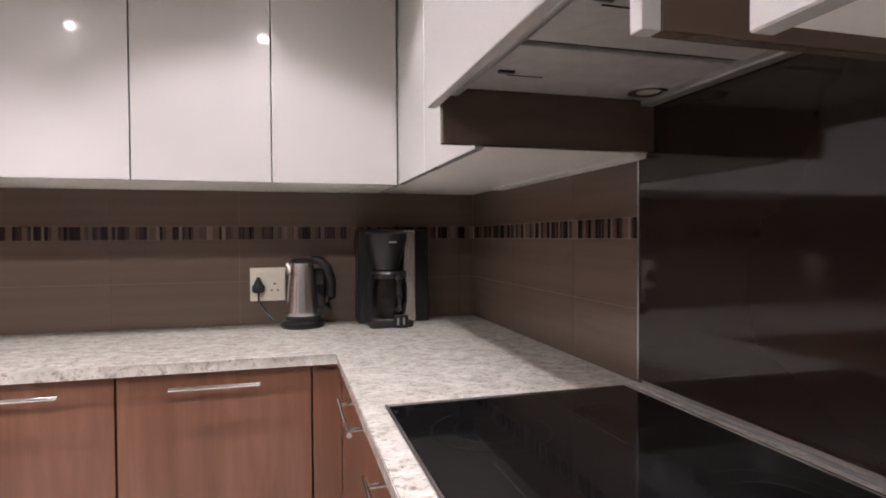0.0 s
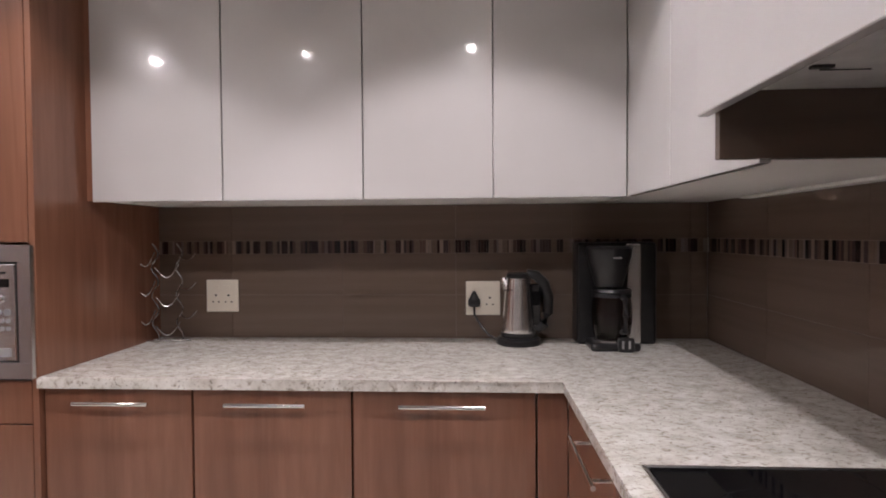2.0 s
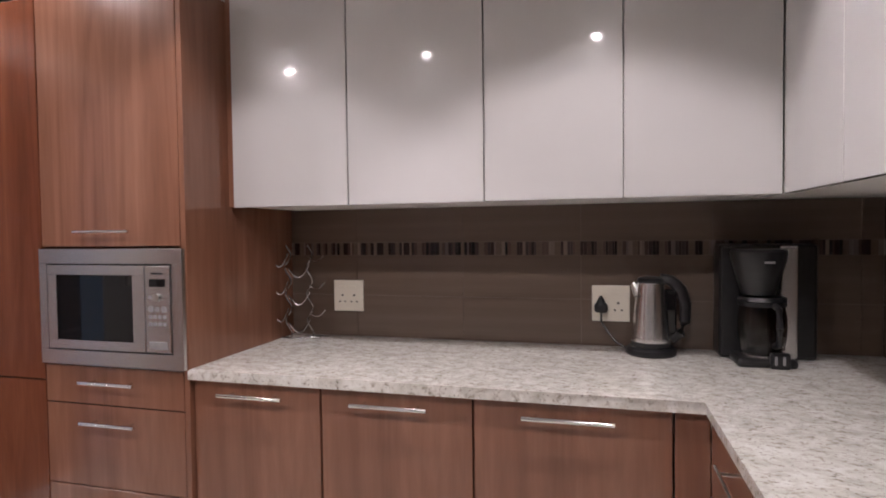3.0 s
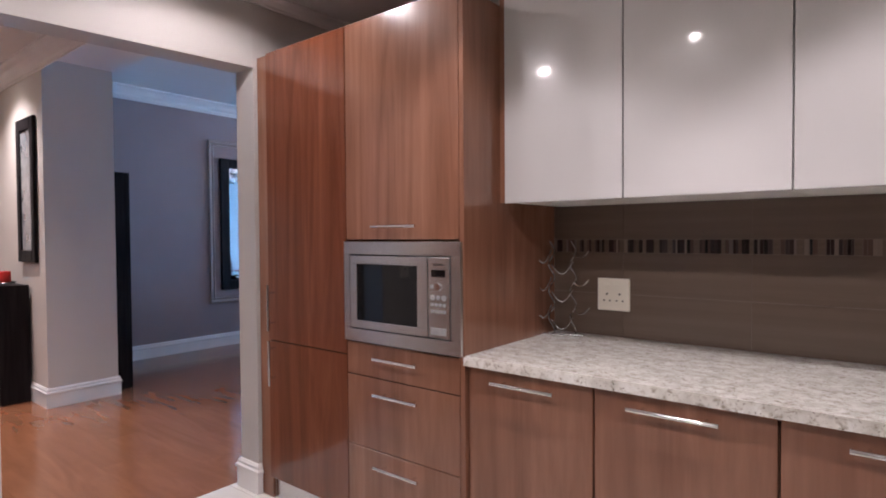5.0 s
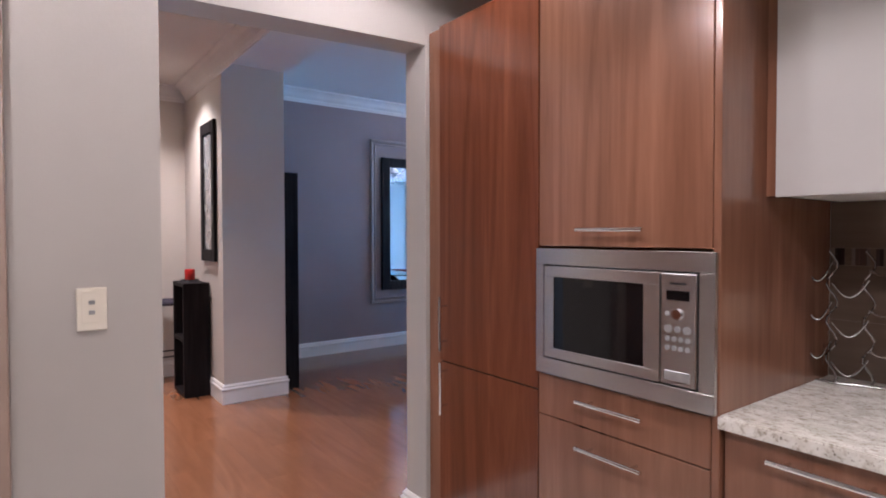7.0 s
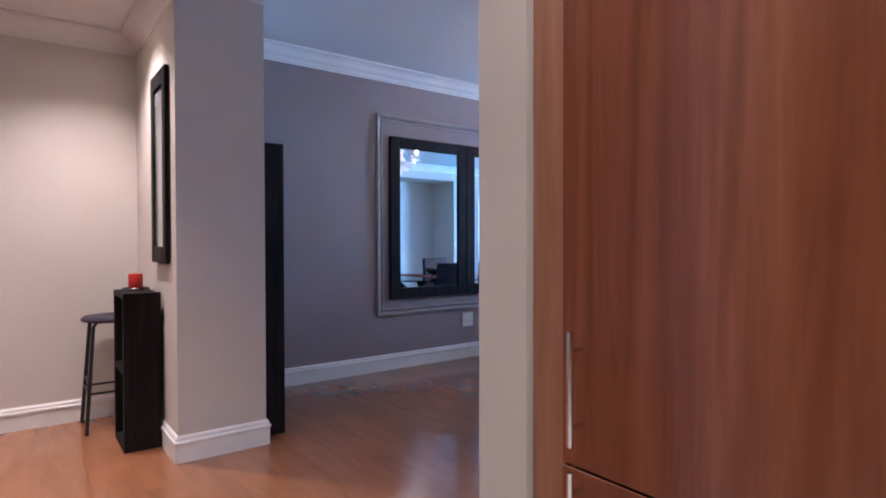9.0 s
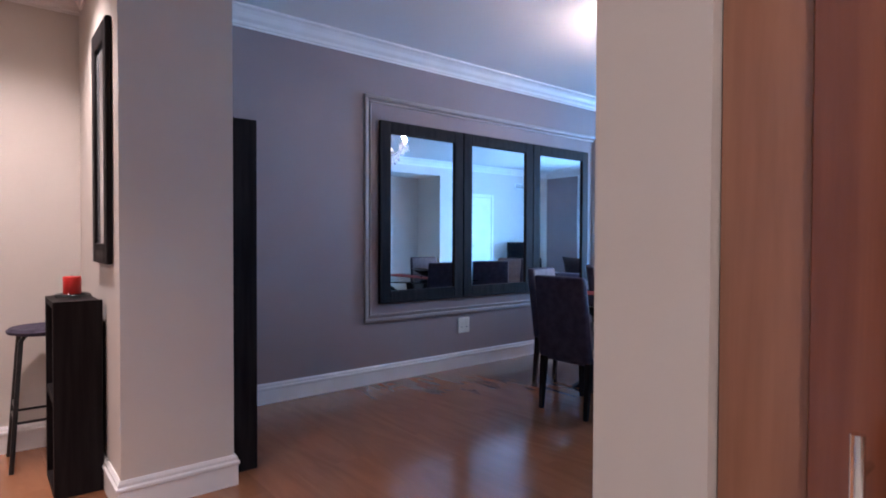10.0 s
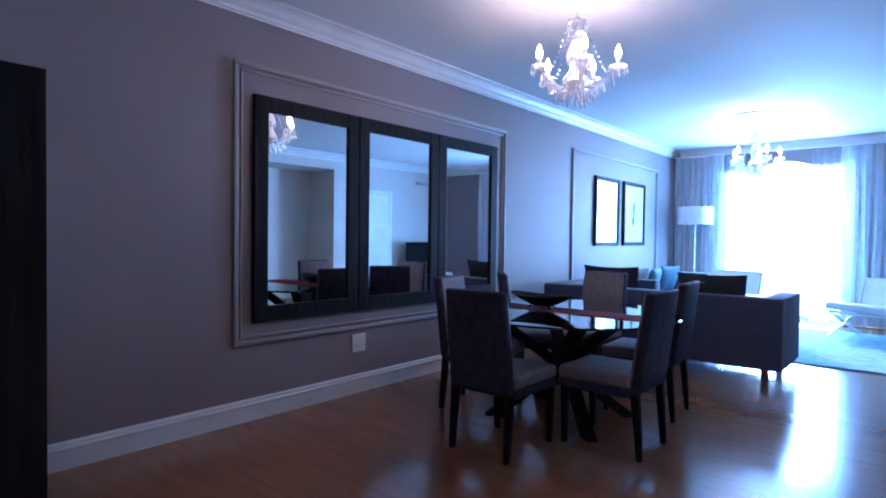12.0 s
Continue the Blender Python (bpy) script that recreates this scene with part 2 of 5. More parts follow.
CUSHION = shade("dark cushion cloth", (0.018, 0.018, 0.024), (0.032, 0.032, 0.040), 40, 0.8, bump=0.3, bscale=300)
BLUECUSHION = shade("teal cushion cloth", (0.03, 0.16, 0.22), (0.05, 0.22, 0.30), 40, 0.8, bump=0.3, bscale=300)
WHITELEATHER = shade("white leather", (0.66, 0.66, 0.66), (0.74, 0.74, 0.74), 6, 0.42, bump=0.1, bscale=80)
RED = shade("red table cloth", (0.36, 0.022, 0.020), (0.44, 0.035, 0.030), 50, 0.8, bump=0.3, bscale=300)
CANDLE = shade("red candle wax", (0.50, 0.016, 0.014), (0.58, 0.03, 0.022), 12, 0.35)
# the teal carries the cyan of the overexposed daylight on the rug
RUG = shade("blue grey rug with daylight cyan", (0.11, 0.29, 0.34), (0.17, 0.40, 0.46), 9, 0.95, bump=0.4, bscale=180)
SHEER_NET = bpy.data.materials.new("sheer white net")
# white cloth, made paler in place of the glare round the window
SHEER = shade("white curtain cloth", (0.80, 0.80, 0.82), (0.86, 0.86, 0.88), 8, 0.8, bump=0.1, bscale=300)
SHEER_NET.use_nodes = True
nt = SHEER_NET.node_tree
tl, df, tr, m1, m2 = (nt.nodes.new(k) for k in ("ShaderNodeBsdfTranslucent", "ShaderNodeBsdfDiffuse", "ShaderNodeBsdfTransparent", "ShaderNodeMixShader", "ShaderNodeMixShader"))
for node in (tl, df):
    node.inputs[0].default_value = (0.8, 0.8, 0.82, 1)
m1.inputs[0].default_value, m2.inputs[0].default_value = 0.35, 0.25
nt.links.new(tl.outputs[0], m1.inputs[1])
nt.links.new(df.outputs[0], m1.inputs[2])
nt.links.new(m1.outputs[0], m2.inputs[1])
nt.links.new(tr.outputs[0], m2.inputs[2])
nt.links.new(m2.outputs[0], nt.nodes["Material Output"].inputs[0])
CRYSTAL = bpy.data.materials.new("cut crystal")
CRYSTAL.use_nodes = True
nt = CRYSTAL.node_tree
tr, gl, tl, m1, m2 = (nt.nodes.new(k) for k in ("ShaderNodeBsdfTransparent", "ShaderNodeBsdfGlossy", "ShaderNodeBsdfTranslucent", "ShaderNodeMixShader", "ShaderNodeMixShader"))
tr.inputs[0].default_value = (0.93, 0.93, 0.95, 1)
gl.inputs["Roughness"].default_value = 0.04
tl.inputs[0].default_value = (0.95, 0.94, 0.95, 1)
m1.inputs[0].default_value, m2.inputs[0].default_value = 0.42, 0.42
nt.links.new(tr.outputs[0], m1.inputs[1])
nt.links.new(gl.outputs[0], m1.inputs[2])
nt.links.new(m1.outputs[0], m2.inputs[1])
nt.links.new(tl.outputs[0], m2.inputs[2])
nt.links.new(m2.outputs[0], nt.nodes["Material Output"].inputs[0])
SPLASHGLASS = shade("brown-black splashback glass", (0.020, 0.014, 0.012), (0.024, 0.017, 0.014), 2, 0.06)
for m in (BLACKWOOD, CHAIRFAB):
    m.node_tree.nodes["Principled BSDF"].inputs["IOR"].default_value = 1.16
SHEER.node_tree.nodes["Principled BSDF"].inputs["Transmission Weight"].default_value = 0.0
CLEARGLASS = glass("clear glass", (0.93, 0.97, 0.96), 0.0, 1.45)
SMOKEGLASS = glass("smoked jug glass", (0.35, 0.33, 0.32), 0.02, 1.45)
TABLEGLASS = glass("smoked table glass", (0.36, 0.42, 0.42), 0.0, 1.5)
BULB = glow("lit lamp", (1.0, 0.90, 0.84), 130.0)
SPOTGLOW = glow("lit downlight", (1.0, 0.93, 0.86), 130.0)
OUTSIDE = glow("bright haze outdoors", (0.62, 0.85, 1.0), 26.0)
ARTPAPER = shade("white art print", (0.66, 0.67, 0.68), (0.74, 0.75, 0.76), 3, 0.10, coat=0.8)
ARTFIG = shade("grey art figure", (0.18, 0.19, 0.20), (0.30, 0.31, 0.32), 8, 0.12, coat=0.8)
HOODMETAL = shade("grey hood filter metal", (0.58, 0.57, 0.56), (0.66, 0.65, 0.64), 30, 0.38, 0.4, stretch=(1, 1, 1), bump=0.08, bscale=200)
PELMET = shade("brown glossy end panel", (0.095, 0.066, 0.05), (0.12, 0.085, 0.065), 3, 0.2, stretch=(1, 1, 6))


# ---- mesh helpers ----
def box(bm, x0, x1, y0, y1, z0, z1, bevel=0.0, seg=1):
    made = bmesh.ops.create_cube(bm, size=1.0)
    vs = made["verts"]
    for v in vs:
        v.co = Vector((x0 + (v.co.x + 0.5) * (x1 - x0), y0 + (v.co.y + 0.5) * (y1 - y0), z0 + (v.co.z + 0.5) * (z1 - z0)))
    if bevel:
        es = list({e for v in vs for e in v.link_edges})
        bmesh.ops.bevel(bm, geom=es, offset=bevel, segments=seg, affect="EDGES", profile=0.5)
    return bm


def bbox(*a, **k):
    return box(bmesh.new(), *a, **k)


def tube(bm, pts, r, n=8, cap=True):
    pts = [Vector(p) for p in pts]
    radii = r if isinstance(r, (list, tuple)) else [r] * len(pts)
    rings = []
    for i, p in enumerate(pts):
        d = (pts[min(i + 1, len(pts) - 1)] - pts[max(i - 1, 0)]).normalized()
        side = Vector((0, 0, 1)) if abs(d.z) < 0.9 else Vector((1, 0, 0))
        u = d.cross(side).normalized()
        w = d.cross(u).normalized()
        rings.append([bm.verts.new(p + radii[i] * (math.cos(2 * math.pi * k / n) * u + math.sin(2 * math.pi * k / n) * w)) for k in range(n)])
    for a, b in zip(rings, rings[1:]):
        for k in range(n):
            bm.faces.new((a[k], a[(k + 1) % n], b[(k + 1) % n], b[k]))
    if cap:
        bm.faces.new(rings[0][::-1])
        bm.faces.new(rings[-1])
    return bm


def lathe(bm, cx, cy, prof, n=24, closed=False):
    rings = []
    for r, z in prof:
        rings.append([bm.verts.new((cx + r * math.cos(2 * math.pi * k / n), cy + r * math.sin(2 * math.pi * k / n), z)) for k in range(n)])
    pairs = list(zip(rings, rings[1:]))
    if closed:
        pairs.append((rings[-1], rings[0]))
    for a, b in pairs:
        for k in range(n):
            bm.faces.new((a[k], a[(k + 1) % n], b[(k + 1) % n], b[k]))
    if not closed:
        bm.faces.new(rings[0][::-1])
        bm.faces.new(rings[-1])
    return bm


def sweep(bm, prof, path):
    """A moulding: prof of (offset from the wall, height), path of (x, y, nx, ny) stations."""
    rings = [[bm.verts.new((x + nx * o, y + ny * o, z)) for o, z in prof] for x, y, nx, ny in path]
    k = len(prof)
    for a, b in zip(rings, rings[1:]):
        for i in range(k):
            bm.faces.new((a[i], a[(i + 1) % k], b[(i + 1) % k], b[i]))
    bm.faces.new(rings[0])
    bm.faces.new(rings[-1][::-1])
    return bm


WLOC = {}


def thing(name, place, label, category, group=""):
    ob = new(name)
    ob.empty_display_size = 0.1
    ob.location = place
    WLOC[ob] = Vector(place)
    return tagged(ob, label, category, group)


def part(name, bm, material, parent=None, label="", smooth=False):
    """One mesh object, given in world places, under a thing or a part."""
    base = WLOC[parent] if parent else Vector()
    bmesh.ops.recalc_face_normals(bm, faces=bm.faces)
    bmesh.ops.translate(bm, verts=bm.verts, vec=-base)
    me = bpy.data.meshes.new(name)
    bm.to_mesh(me)
    bm.free()
    me.materials.append(material)
    if smooth:
        for p in me.polygons:
            p.use_smooth = True
        me.set_sharp_from_angle(angle=radians(38))
    ob = new(name, me)
    if parent:
        ob.parent = parent
    WLOC[ob] = base.copy()
    if label:
        tagged(ob, label)
    return ob


def structure(name, bm, material, label, category):
    return tagged(part(name, bm, material), label, category, kind="structure")


# ---- structure: kitchen ----
structure("wall_kitchen_rear", bbox(XW1, XR + 0.12, YB, YB + 0.12, 0, 2.80), WALLWARM, "warm grey painted wall behind the kitchen units", "wall")
structure("wall_kitchen_side", bbox(XR, XR + 0.12, -2.0, YB, 0, 2.80), WALLWARM, "warm grey painted wall beside the hob", "wall")
structure("wall_kitchen_south", bbox(WX, XR + 0.12, -2.12, -2.0, 0, 2.80), WALLWARM, "plain painted wall closing kitchen and hall", "wall")
OY0, OY1, OZ = 1.034, 1.996, 2.008
XJ0, XJ1 = -2.609, -2.465              # the far jamb, where the wall runs slightly askew
bm = bbox(XW0, XW1, -2.0, OY0, 0, 2.80)
box(bm, XJ0, XJ1, OY1, YB + 0.12, 0, 2.80)
box(bm, 0, 1, OY0, OY1, OZ, 2.80)
for v in [v for v in bm.verts if v.co.x > -0.5]:
    v.co.x = (XW0, XW1)[round(v.co.x)] if v.co.y < 1.5 else (XJ0, XJ1)[round(v.co.x)]
structure("wall_opening", bm, WALLWARM, "warm grey painted wall with a wide doorless opening", "wall")
structure("ceiling_kitchen", bbox(XW1, XR, -2.0, YB, KZ, KZ + 0.1), CEIL, "white painted kitchen ceiling", "ceiling")
structure("floor_kitchen", bbox(XW0 + 0.06, XR, -2.0, YB, -0.12, -0.006), GROUT, "pale grout bed under white floor tiles", "floor")

# ---- structure: hall and living room ----
structure("wall_west", bbox(WX - 0.15, WX, -2.0, YFAR + 0.15, 0, 2.95), WALLGREY, "mauve grey painted long wall with white mouldings", "wall")
structure("wall_hall_west", bbox(WX, WX + 0.012, -2.0, 1.88, 0, 2.75), WALLHALL, "beige painted hall wall lit by downlights", "wall")
CX, CY0, CY1 = -4.852, 1.85, 2.318
structure("wall_nib", bbox(WX + 0.012, CX, CY0, CY1, 0, 2.95), WALLHALL, "short beige wall ending in a square pier", "wall")
structure("beam", bbox(CX, XJ0 + 0.05, CY0, CY1, 2.50, 2.95), CEIL, "white painted ceiling beam over the passage", "beam")
structure("ceiling_hall", bbox(WX, XJ0 + 0.05, -2.0, CY0, HZ, HZ + 0.1), CEIL, "cream painted hall ceiling", "ceiling")
structure("ceiling_living", bbox(WX, XE, CY1, YFAR, LZ, LZ + 0.1), CEIL, "white painted living room ceiling", "ceiling")
structure("wall_living_south", bbox(XJ0 + 0.001, XE, YB + 0.12, YB + 0.20, 0, 2.95), WALLGREY, "mauve grey wall backing onto the kitchen", "wall")
bm = bbox(XE, XE + 0.15, YB + 0.2, 7.0, 0, 2.95)
box(bm, XE, XE + 0.15, 7.0, 8.6, 2.42, 2.95)
box(bm, XE, XE + 0.15, 8.6, YFAR + 0.15, 0, 2.95)
structure("wall_living_east", bm, WALLHALL, "pale painted wall facing the mirrors, with an alcove", "wall")
bm = bbox(XE + 0.75, XE + 0.9, 6.9, 8.7, 0, 2.6)
box(bm, XE + 0.15, XE + 0.75, 6.9, 7.0, 0, 2.6)
box(bm, XE + 0.15, XE + 0.75, 8.6, 8.7, 0, 2.6)
box(bm, XE + 0.15, XE + 0.75, 7.0, 8.6, 2.42, 2.6)
structure("wall_alcove", bm, WALLHALL, "beige painted alcove off the living room", "wall")
structure("floor_alcove", bbox(XE, XE + 0.75, 7.0, 8.6, -0.14, -0.002), LAMINATE, "oak laminate floor in the alcove", "floor")
WC, WW = -4.39, 0.76                    # arched window: centre, half width


def arch_wall():
    bm = bmesh.new()
    y0, y1 = YFAR, YFAR + 0.18
    spring, n = 1.66, 18
    box(bm, WX, WC - WW, y0, y1, 0, 2.95)
    box(bm, WC + WW, XE, y0, y1, 0, 2.95)
    pts = [(WC - WW * math.cos(math.pi * k / n), spring + WW * math.sin(math.pi * k / n)) for k in range(n + 1)]
    for (xa, za), (xb, zb) in zip(pts, pts[1:]):
        quad = [(xa, za), (xb, zb), (xb, 2.95), (xa, 2.95)]
        f = [bm.verts.new((x, y0, z)) for x, z in quad]
        g = [bm.verts.new((x, y1, z)) for x, z in quad]
        bm.faces.new(f)
        bm.faces.new(g[::-1])
        for i in range(4):
            bm.faces.new((f[i], g[i], g[(i + 1) % 4], f[(i + 1) % 4]))
    return bm


structure("wall_window", arch_wall(), WALLGREY, "grey wall with a tall arched glazed door", "wall")
structure("floor_base", bbox(WX, XE, -2.0, YFAR, -0.14, -0.0085), WALNUT_RED, "dark underlay beneath the laminate floor", "floor")
structure("backdrop", bbox(-12, 4, 18, 18.1, -1, 4.2), OUTSIDE, "bright hazy daylight outside the window", "backdrop")
structure("ground", bbox(-30, 20, YFAR + 0.18, 18, -0.3, -0.06), shade("pale paving", (0.4, 0.4, 0.4), (0.48, 0.48, 0.47), 3, 0.8),
          "pale paved terrace outside the arched door", "ground")

# window leaves
win = tagged(part("window_1", bbox(WC - WW, WC + WW, YFAR + 0.06, YFAR + 0.12, 0, 0.08), SKIRT), "white arched glazed double door, overexposed by daylight", "window", kind="structure")
for sx in (-1, 1):
    part("window_frame", bbox(WC + sx * (WW - 0.05) - 0.04, WC + sx * (WW - 0.05) + 0.04, YFAR + 0.065, YFAR + 0.115, 0.08, 1.6, 0.004), SKIRT, win)

# cornices
CORN = [(0.78 * o, 0.78 * h) for o, h in ((0.0, -0.16), (0.0, 0.0), (0.13, 0.0), (0.13, -0.018), (0.10, -0.03), (0.075, -0.055), (0.055, -0.09), (0.03, -0.115), (0.022, -0.14), (0.012, -0.145), (0.012, -0.16))]


def cornice(name, z, path, label):
    structure(name, sweep(bmesh.new(), [(o, z + h) for o, h in CORN], path), SKIRT, label, "cornice")


cornice("cornice_living_west", LZ, [(WX, CY1, 1, 0), (WX, YFAR, 1, 0)], "white plaster cornice along the long wall")
cornice("cornice_living_north", LZ, [(WX + 0.10, YFAR, 0, -1), (XE, YFAR, 0, -1)], "white plaster cornice above the curtains")
cornice("cornice_living_east", LZ, [(XE, YB + 0.2, -1, 0), (XE, YFAR - 0.10, -1, 0)], "white plaster cornice on the far side")
cornice("cornice_hall_west", HZ, [(WX + 0.012, -2.0, 1, 0), (WX + 0.012, CY0, 1, 0)], "cream plaster cornice in the hall")
cornice("cornice_hall_north", HZ, [(WX + 0.112, CY0, 0, -1), (XJ0, CY0, 0, -1)], "cream plaster cornice along pier and beam")
KCORN = [(0, -0.055), (0, 0), (0.055, 0), (0.055, -0.012), (0.03, -0.022), (0.014, -0.042), (0.014, -0.055)]
structure("cornice_kitchen", sweep(bmesh.new(), [(o, KZ + h) for o, h in KCORN], [(XW1, -2.0, 1, 0), (XW1, OY0, 1, 0), (XJ1, OY1, 1, 0), (XJ1, YB, 1, 0)]), SKIRT, "small white cove along the kitchen ceiling", "cornice")

# skirtings
SK = [(0.0, 0.0), (0.016, 0.0), (0.016, 0.095), (0.022, 0.100), (0.022, 0.112), (0.014, 0.118), (0.014, 0.130), (0.006, 0.142), (0.0, 0.142)]


def skirting(name, path, label="white painted skirting board"):
    structure(name, sweep(bmesh.new(), SK, path), SKIRT, label, "skirting")


skirting("baseboard_west", [(WX, CY1, 1, 0), (WX, YFAR, 1, 0)])
skirting("baseboard_hall", [(WX + 0.012, -2.0, 1, 0), (WX + 0.012, CY0, 1, 0)])
skirting("baseboard_pier", [(WX + 0.03, CY0, 0, -1), (CX, CY0, 1, -1), (CX, CY1, 1, 1), (WX + 0.03, CY1, 0, 1)], "white skirting board wrapped round the pier")
skirting("baseboard_jamb", [(XJ1, TF + 0.008, 1, 0), (XJ1, OY1, 1, -1), (XJ0, OY1, -1, -1), (XJ0, YB + 0.12, -1, 0)], "white skirting board wrapped round the door jamb")
skirting("baseboard_kitchen", [(XW0, -2.0, -1, 0), (XW0, OY0, -1, 1), (XW1, OY0, 1, 1), (XW1, -2.0, 1, 0)], "white skirting board round the wall end")
skirting("baseboard_north", [(WX + 0.03, YFAR, 0, -1), (WC - WW, YFAR, 0, -1)])


# ---- fixed lamps ----
def downlight(x, y, z):
    t = thing("downlight", (x, y, z), "round recessed ceiling downlight, switched on", "downlight", "ceiling downlights")
    part("trim_ring", lathe(bmesh.new(), x, y, [(0.030, z), (0.046, z), (0.046, z - 0.004), (0.042, z - 0.007), (0.033, z - 0.007), (0.030, z - 0.003)], 24, True), CHROME, t, smooth=True)
    part("bulb_face", lathe(bmesh.new(), x, y, [(0.029, z + 0.001), (0.029, z - 0.002)], 20), SPOTGLOW, t, "glowing lamp face")


for sx, sy, k in SPOTS + UNIT_SPOTS:
    downlight(sx, sy, KZ)
for sx, sy in HALL_SPOTS:
    downlight(sx, sy, HZ)


# ---- kitchen: base units ----
def bar_handle(parent, a, b, off, r=0.006):
    """A bar on two posts, from a to b; off: the way out of the door."""
    a, b, off = Vector(a), Vector(b), Vector(off)
    d = (b - a).normalized()
    h = part("handle", tube(bmesh.new(), [a, b], r, 12), CHROME, parent, "slim brushed steel bar handle", True)
    for p in (a + d * 0.035, b - d * 0.035):
        part("handle_post", tube(bmesh.new(), [p, p - off], 0.0045, 8), CHROME, h, smooth=True)


PL, DT = 0.10, 0.778    # plinth height, door top
BF = 2.018             # door face of the base units


def base_unit(x0, x1, hx0, hx1, label):
    t = thing("base_cabinet", ((x0 + x1) / 2, BF + 0.25, 0), label, "cabinet", "walnut base cabinets")
    part("carcass", bbox(x0 + 0.002, x1 - 0.002, BF + 0.022, YB - 0.015, PL, DT - 0.004), WALNUT, t)
    part("plinth", bbox(x0 + 0.001, x1 - 0.001, BF + 0.06, BF + 0.075, 0, PL), STEEL, t, "brushed metal plinth")
    d = part("door", bbox(x0 + 0.003, x1 - 0.003, BF, BF + 0.02, PL + 0.004, DT - 0.006, 0.0015), WALNUT, t)
    if hx1 > hx0:
        bar_handle(d, (hx0, BF - 0.035, 0.737), (hx1, BF - 0.035, 0.737), (0, -0.035, 0))


base_unit(-1.250, -0.798, -1.138, -0.913, "walnut base cabinet with a bar handle beside the tall oven unit")
base_unit(-0.798, -0.327, -0.688, -0.454, "walnut base cabinet with a horizontal bar handle")
base_unit(-0.327, 0.198, -0.188, 0.053, "wide walnut base cabinet with a bar handle near the corner")
t = thing("corner_filler", (0.24, BF + 0.02, 0), "narrow walnut corner filler under the granite worktop", "cabinet panel")
part("panel", bbox(0.201, 0.285, BF, BF + 0.02, PL, DT - 0.006, 0.001), WALNUT, t)
RX = 0.285


def side_unit(y0, y1, hy0, hy1):
    t = thing("base_cabinet", (RX + 0.3, (y0 + y1) / 2, 0), "walnut base cabinet under the hob worktop", "cabinet", "walnut base cabinets")
    part("carcass", bbox(RX + 0.022, XR - 0.015, y0 + 0.002, y1 - 0.002, PL, DT - 0.004), WALNUT, t)
    part("plinth", bbox(RX + 0.06, RX + 0.075, y0, y1, 0, PL), STEEL, t)
    d = part("door", bbox(RX, RX + 0.02, y0 + 0.003, y1 - 0.003, PL + 0.004, DT - 0.006, 0.0015), WALNUT, t)
    bar_handle(d, (RX - 0.03, hy0, 0.722), (RX - 0.03, hy1, 0.722), (-0.035, 0, 0))


side_unit(1.48, 2.01, 1.527, 1.805)
side_unit(0.84, 1.48, 1.00, 1.30)
side_unit(0.20, 0.84, 0.40, 0.66)
side_unit(-0.45, 0.20, -0.24, 0.02)


# worktop: one L of granite
def worktop_mesh():
    bm = bmesh.new()
    z0, z1 = DT, CT
    ring = [(-1.252, 1.995), (0.270, 1.995), (0.270, -0.46), (XR - 0.001, -0.46), (XR - 0.001, YB - 0.001), (-1.252, YB - 0.001)]
    lo = [bm.verts.new((x, y, z0)) for x, y in ring]
    hi = [bm.verts.new((x, y, z1)) for x, y in ring]
    bm.faces.new(lo[::-1])
    top = bm.faces.new(hi)
    for i in range(6):
        bm.faces.new((lo[i], lo[(i + 1) % 6], hi[(i + 1) % 6], hi[i]))
    bmesh.ops.bevel(bm, geom=list(top.edges), offset=0.004, segments=2, affect="EDGES")
    return bm


tagged(part("worktop", worktop_mesh(), GRANITE), "speckled cream granite worktop, L-shaped, polished", "worktop")

# ---- hob ----
HX0, HX1, HY0, HY1 = 0.322, 0.862, 0.64, 1.405
t = thing("hob", ((HX0 + HX1) / 2, (HY0 + HY1) / 2, CT), "black ceramic glass hob set into the granite worktop", "hob")
part("glass_plate", bbox(HX0, HX1, HY0, HY1, CT + 0.001, CT + 0.006, 0.002), BLACKGLASS, t)
for a in ((HX0 - 0.008, HX0, HY0 - 0.008, HY1 + 0.008), (HX1, HX1 + 0.008, HY0 - 0.008, HY1 + 0.008), (HX0, HX1, HY0 - 0.008, HY0), (HX0, HX1, HY1, HY1 + 0.008)):
    part("trim", bbox(*a, CT, CT + 0.008, 0.002), STEEL, t, "thin steel edge trim")
for cx, cy, r in ((0.47, 1.22, 0.105), (0.72, 1.23, 0.08), (0.47, 0.86, 0.08), (0.72, 0.86, 0.105)):
    for q in (r, r * 0.62):
        part("zone_ring", lathe(bmesh.new(), cx, cy, [(q - 0.0009, CT + 0.0058), (q - 0.0009, CT + 0.0063), (q + 0.0009, CT + 0.0063), (q + 0.0009, CT + 0.0058)], 48, True), GREYMARK, t, "fine grey cooking zone ring")
tagged(part("silicone_joint", bbox(XR - 0.024, XR - 0.0145, -0.46, 1.432, CT, CT + 0.007, 0.003), SILVERMARK), "pale silicone bead between worktop and splashback", "sealant")

# glass splashback behind the hob
t = thing("glass_splashback", (XR, 0.7, CT), "black back-painted glass splashback behind the hob", "splashback")
part("glass_panel", bbox(XR - 0.014, XR - 0.002, -0.45, 1.426, CT + 0.014, 1.446, 0.001), SPLASHGLASS, t)
part("edge_trim", bbox(XR - 0.015, XR - 0.002, 1.426, 1.432, CT + 0.014, 1.446), STEEL, t)


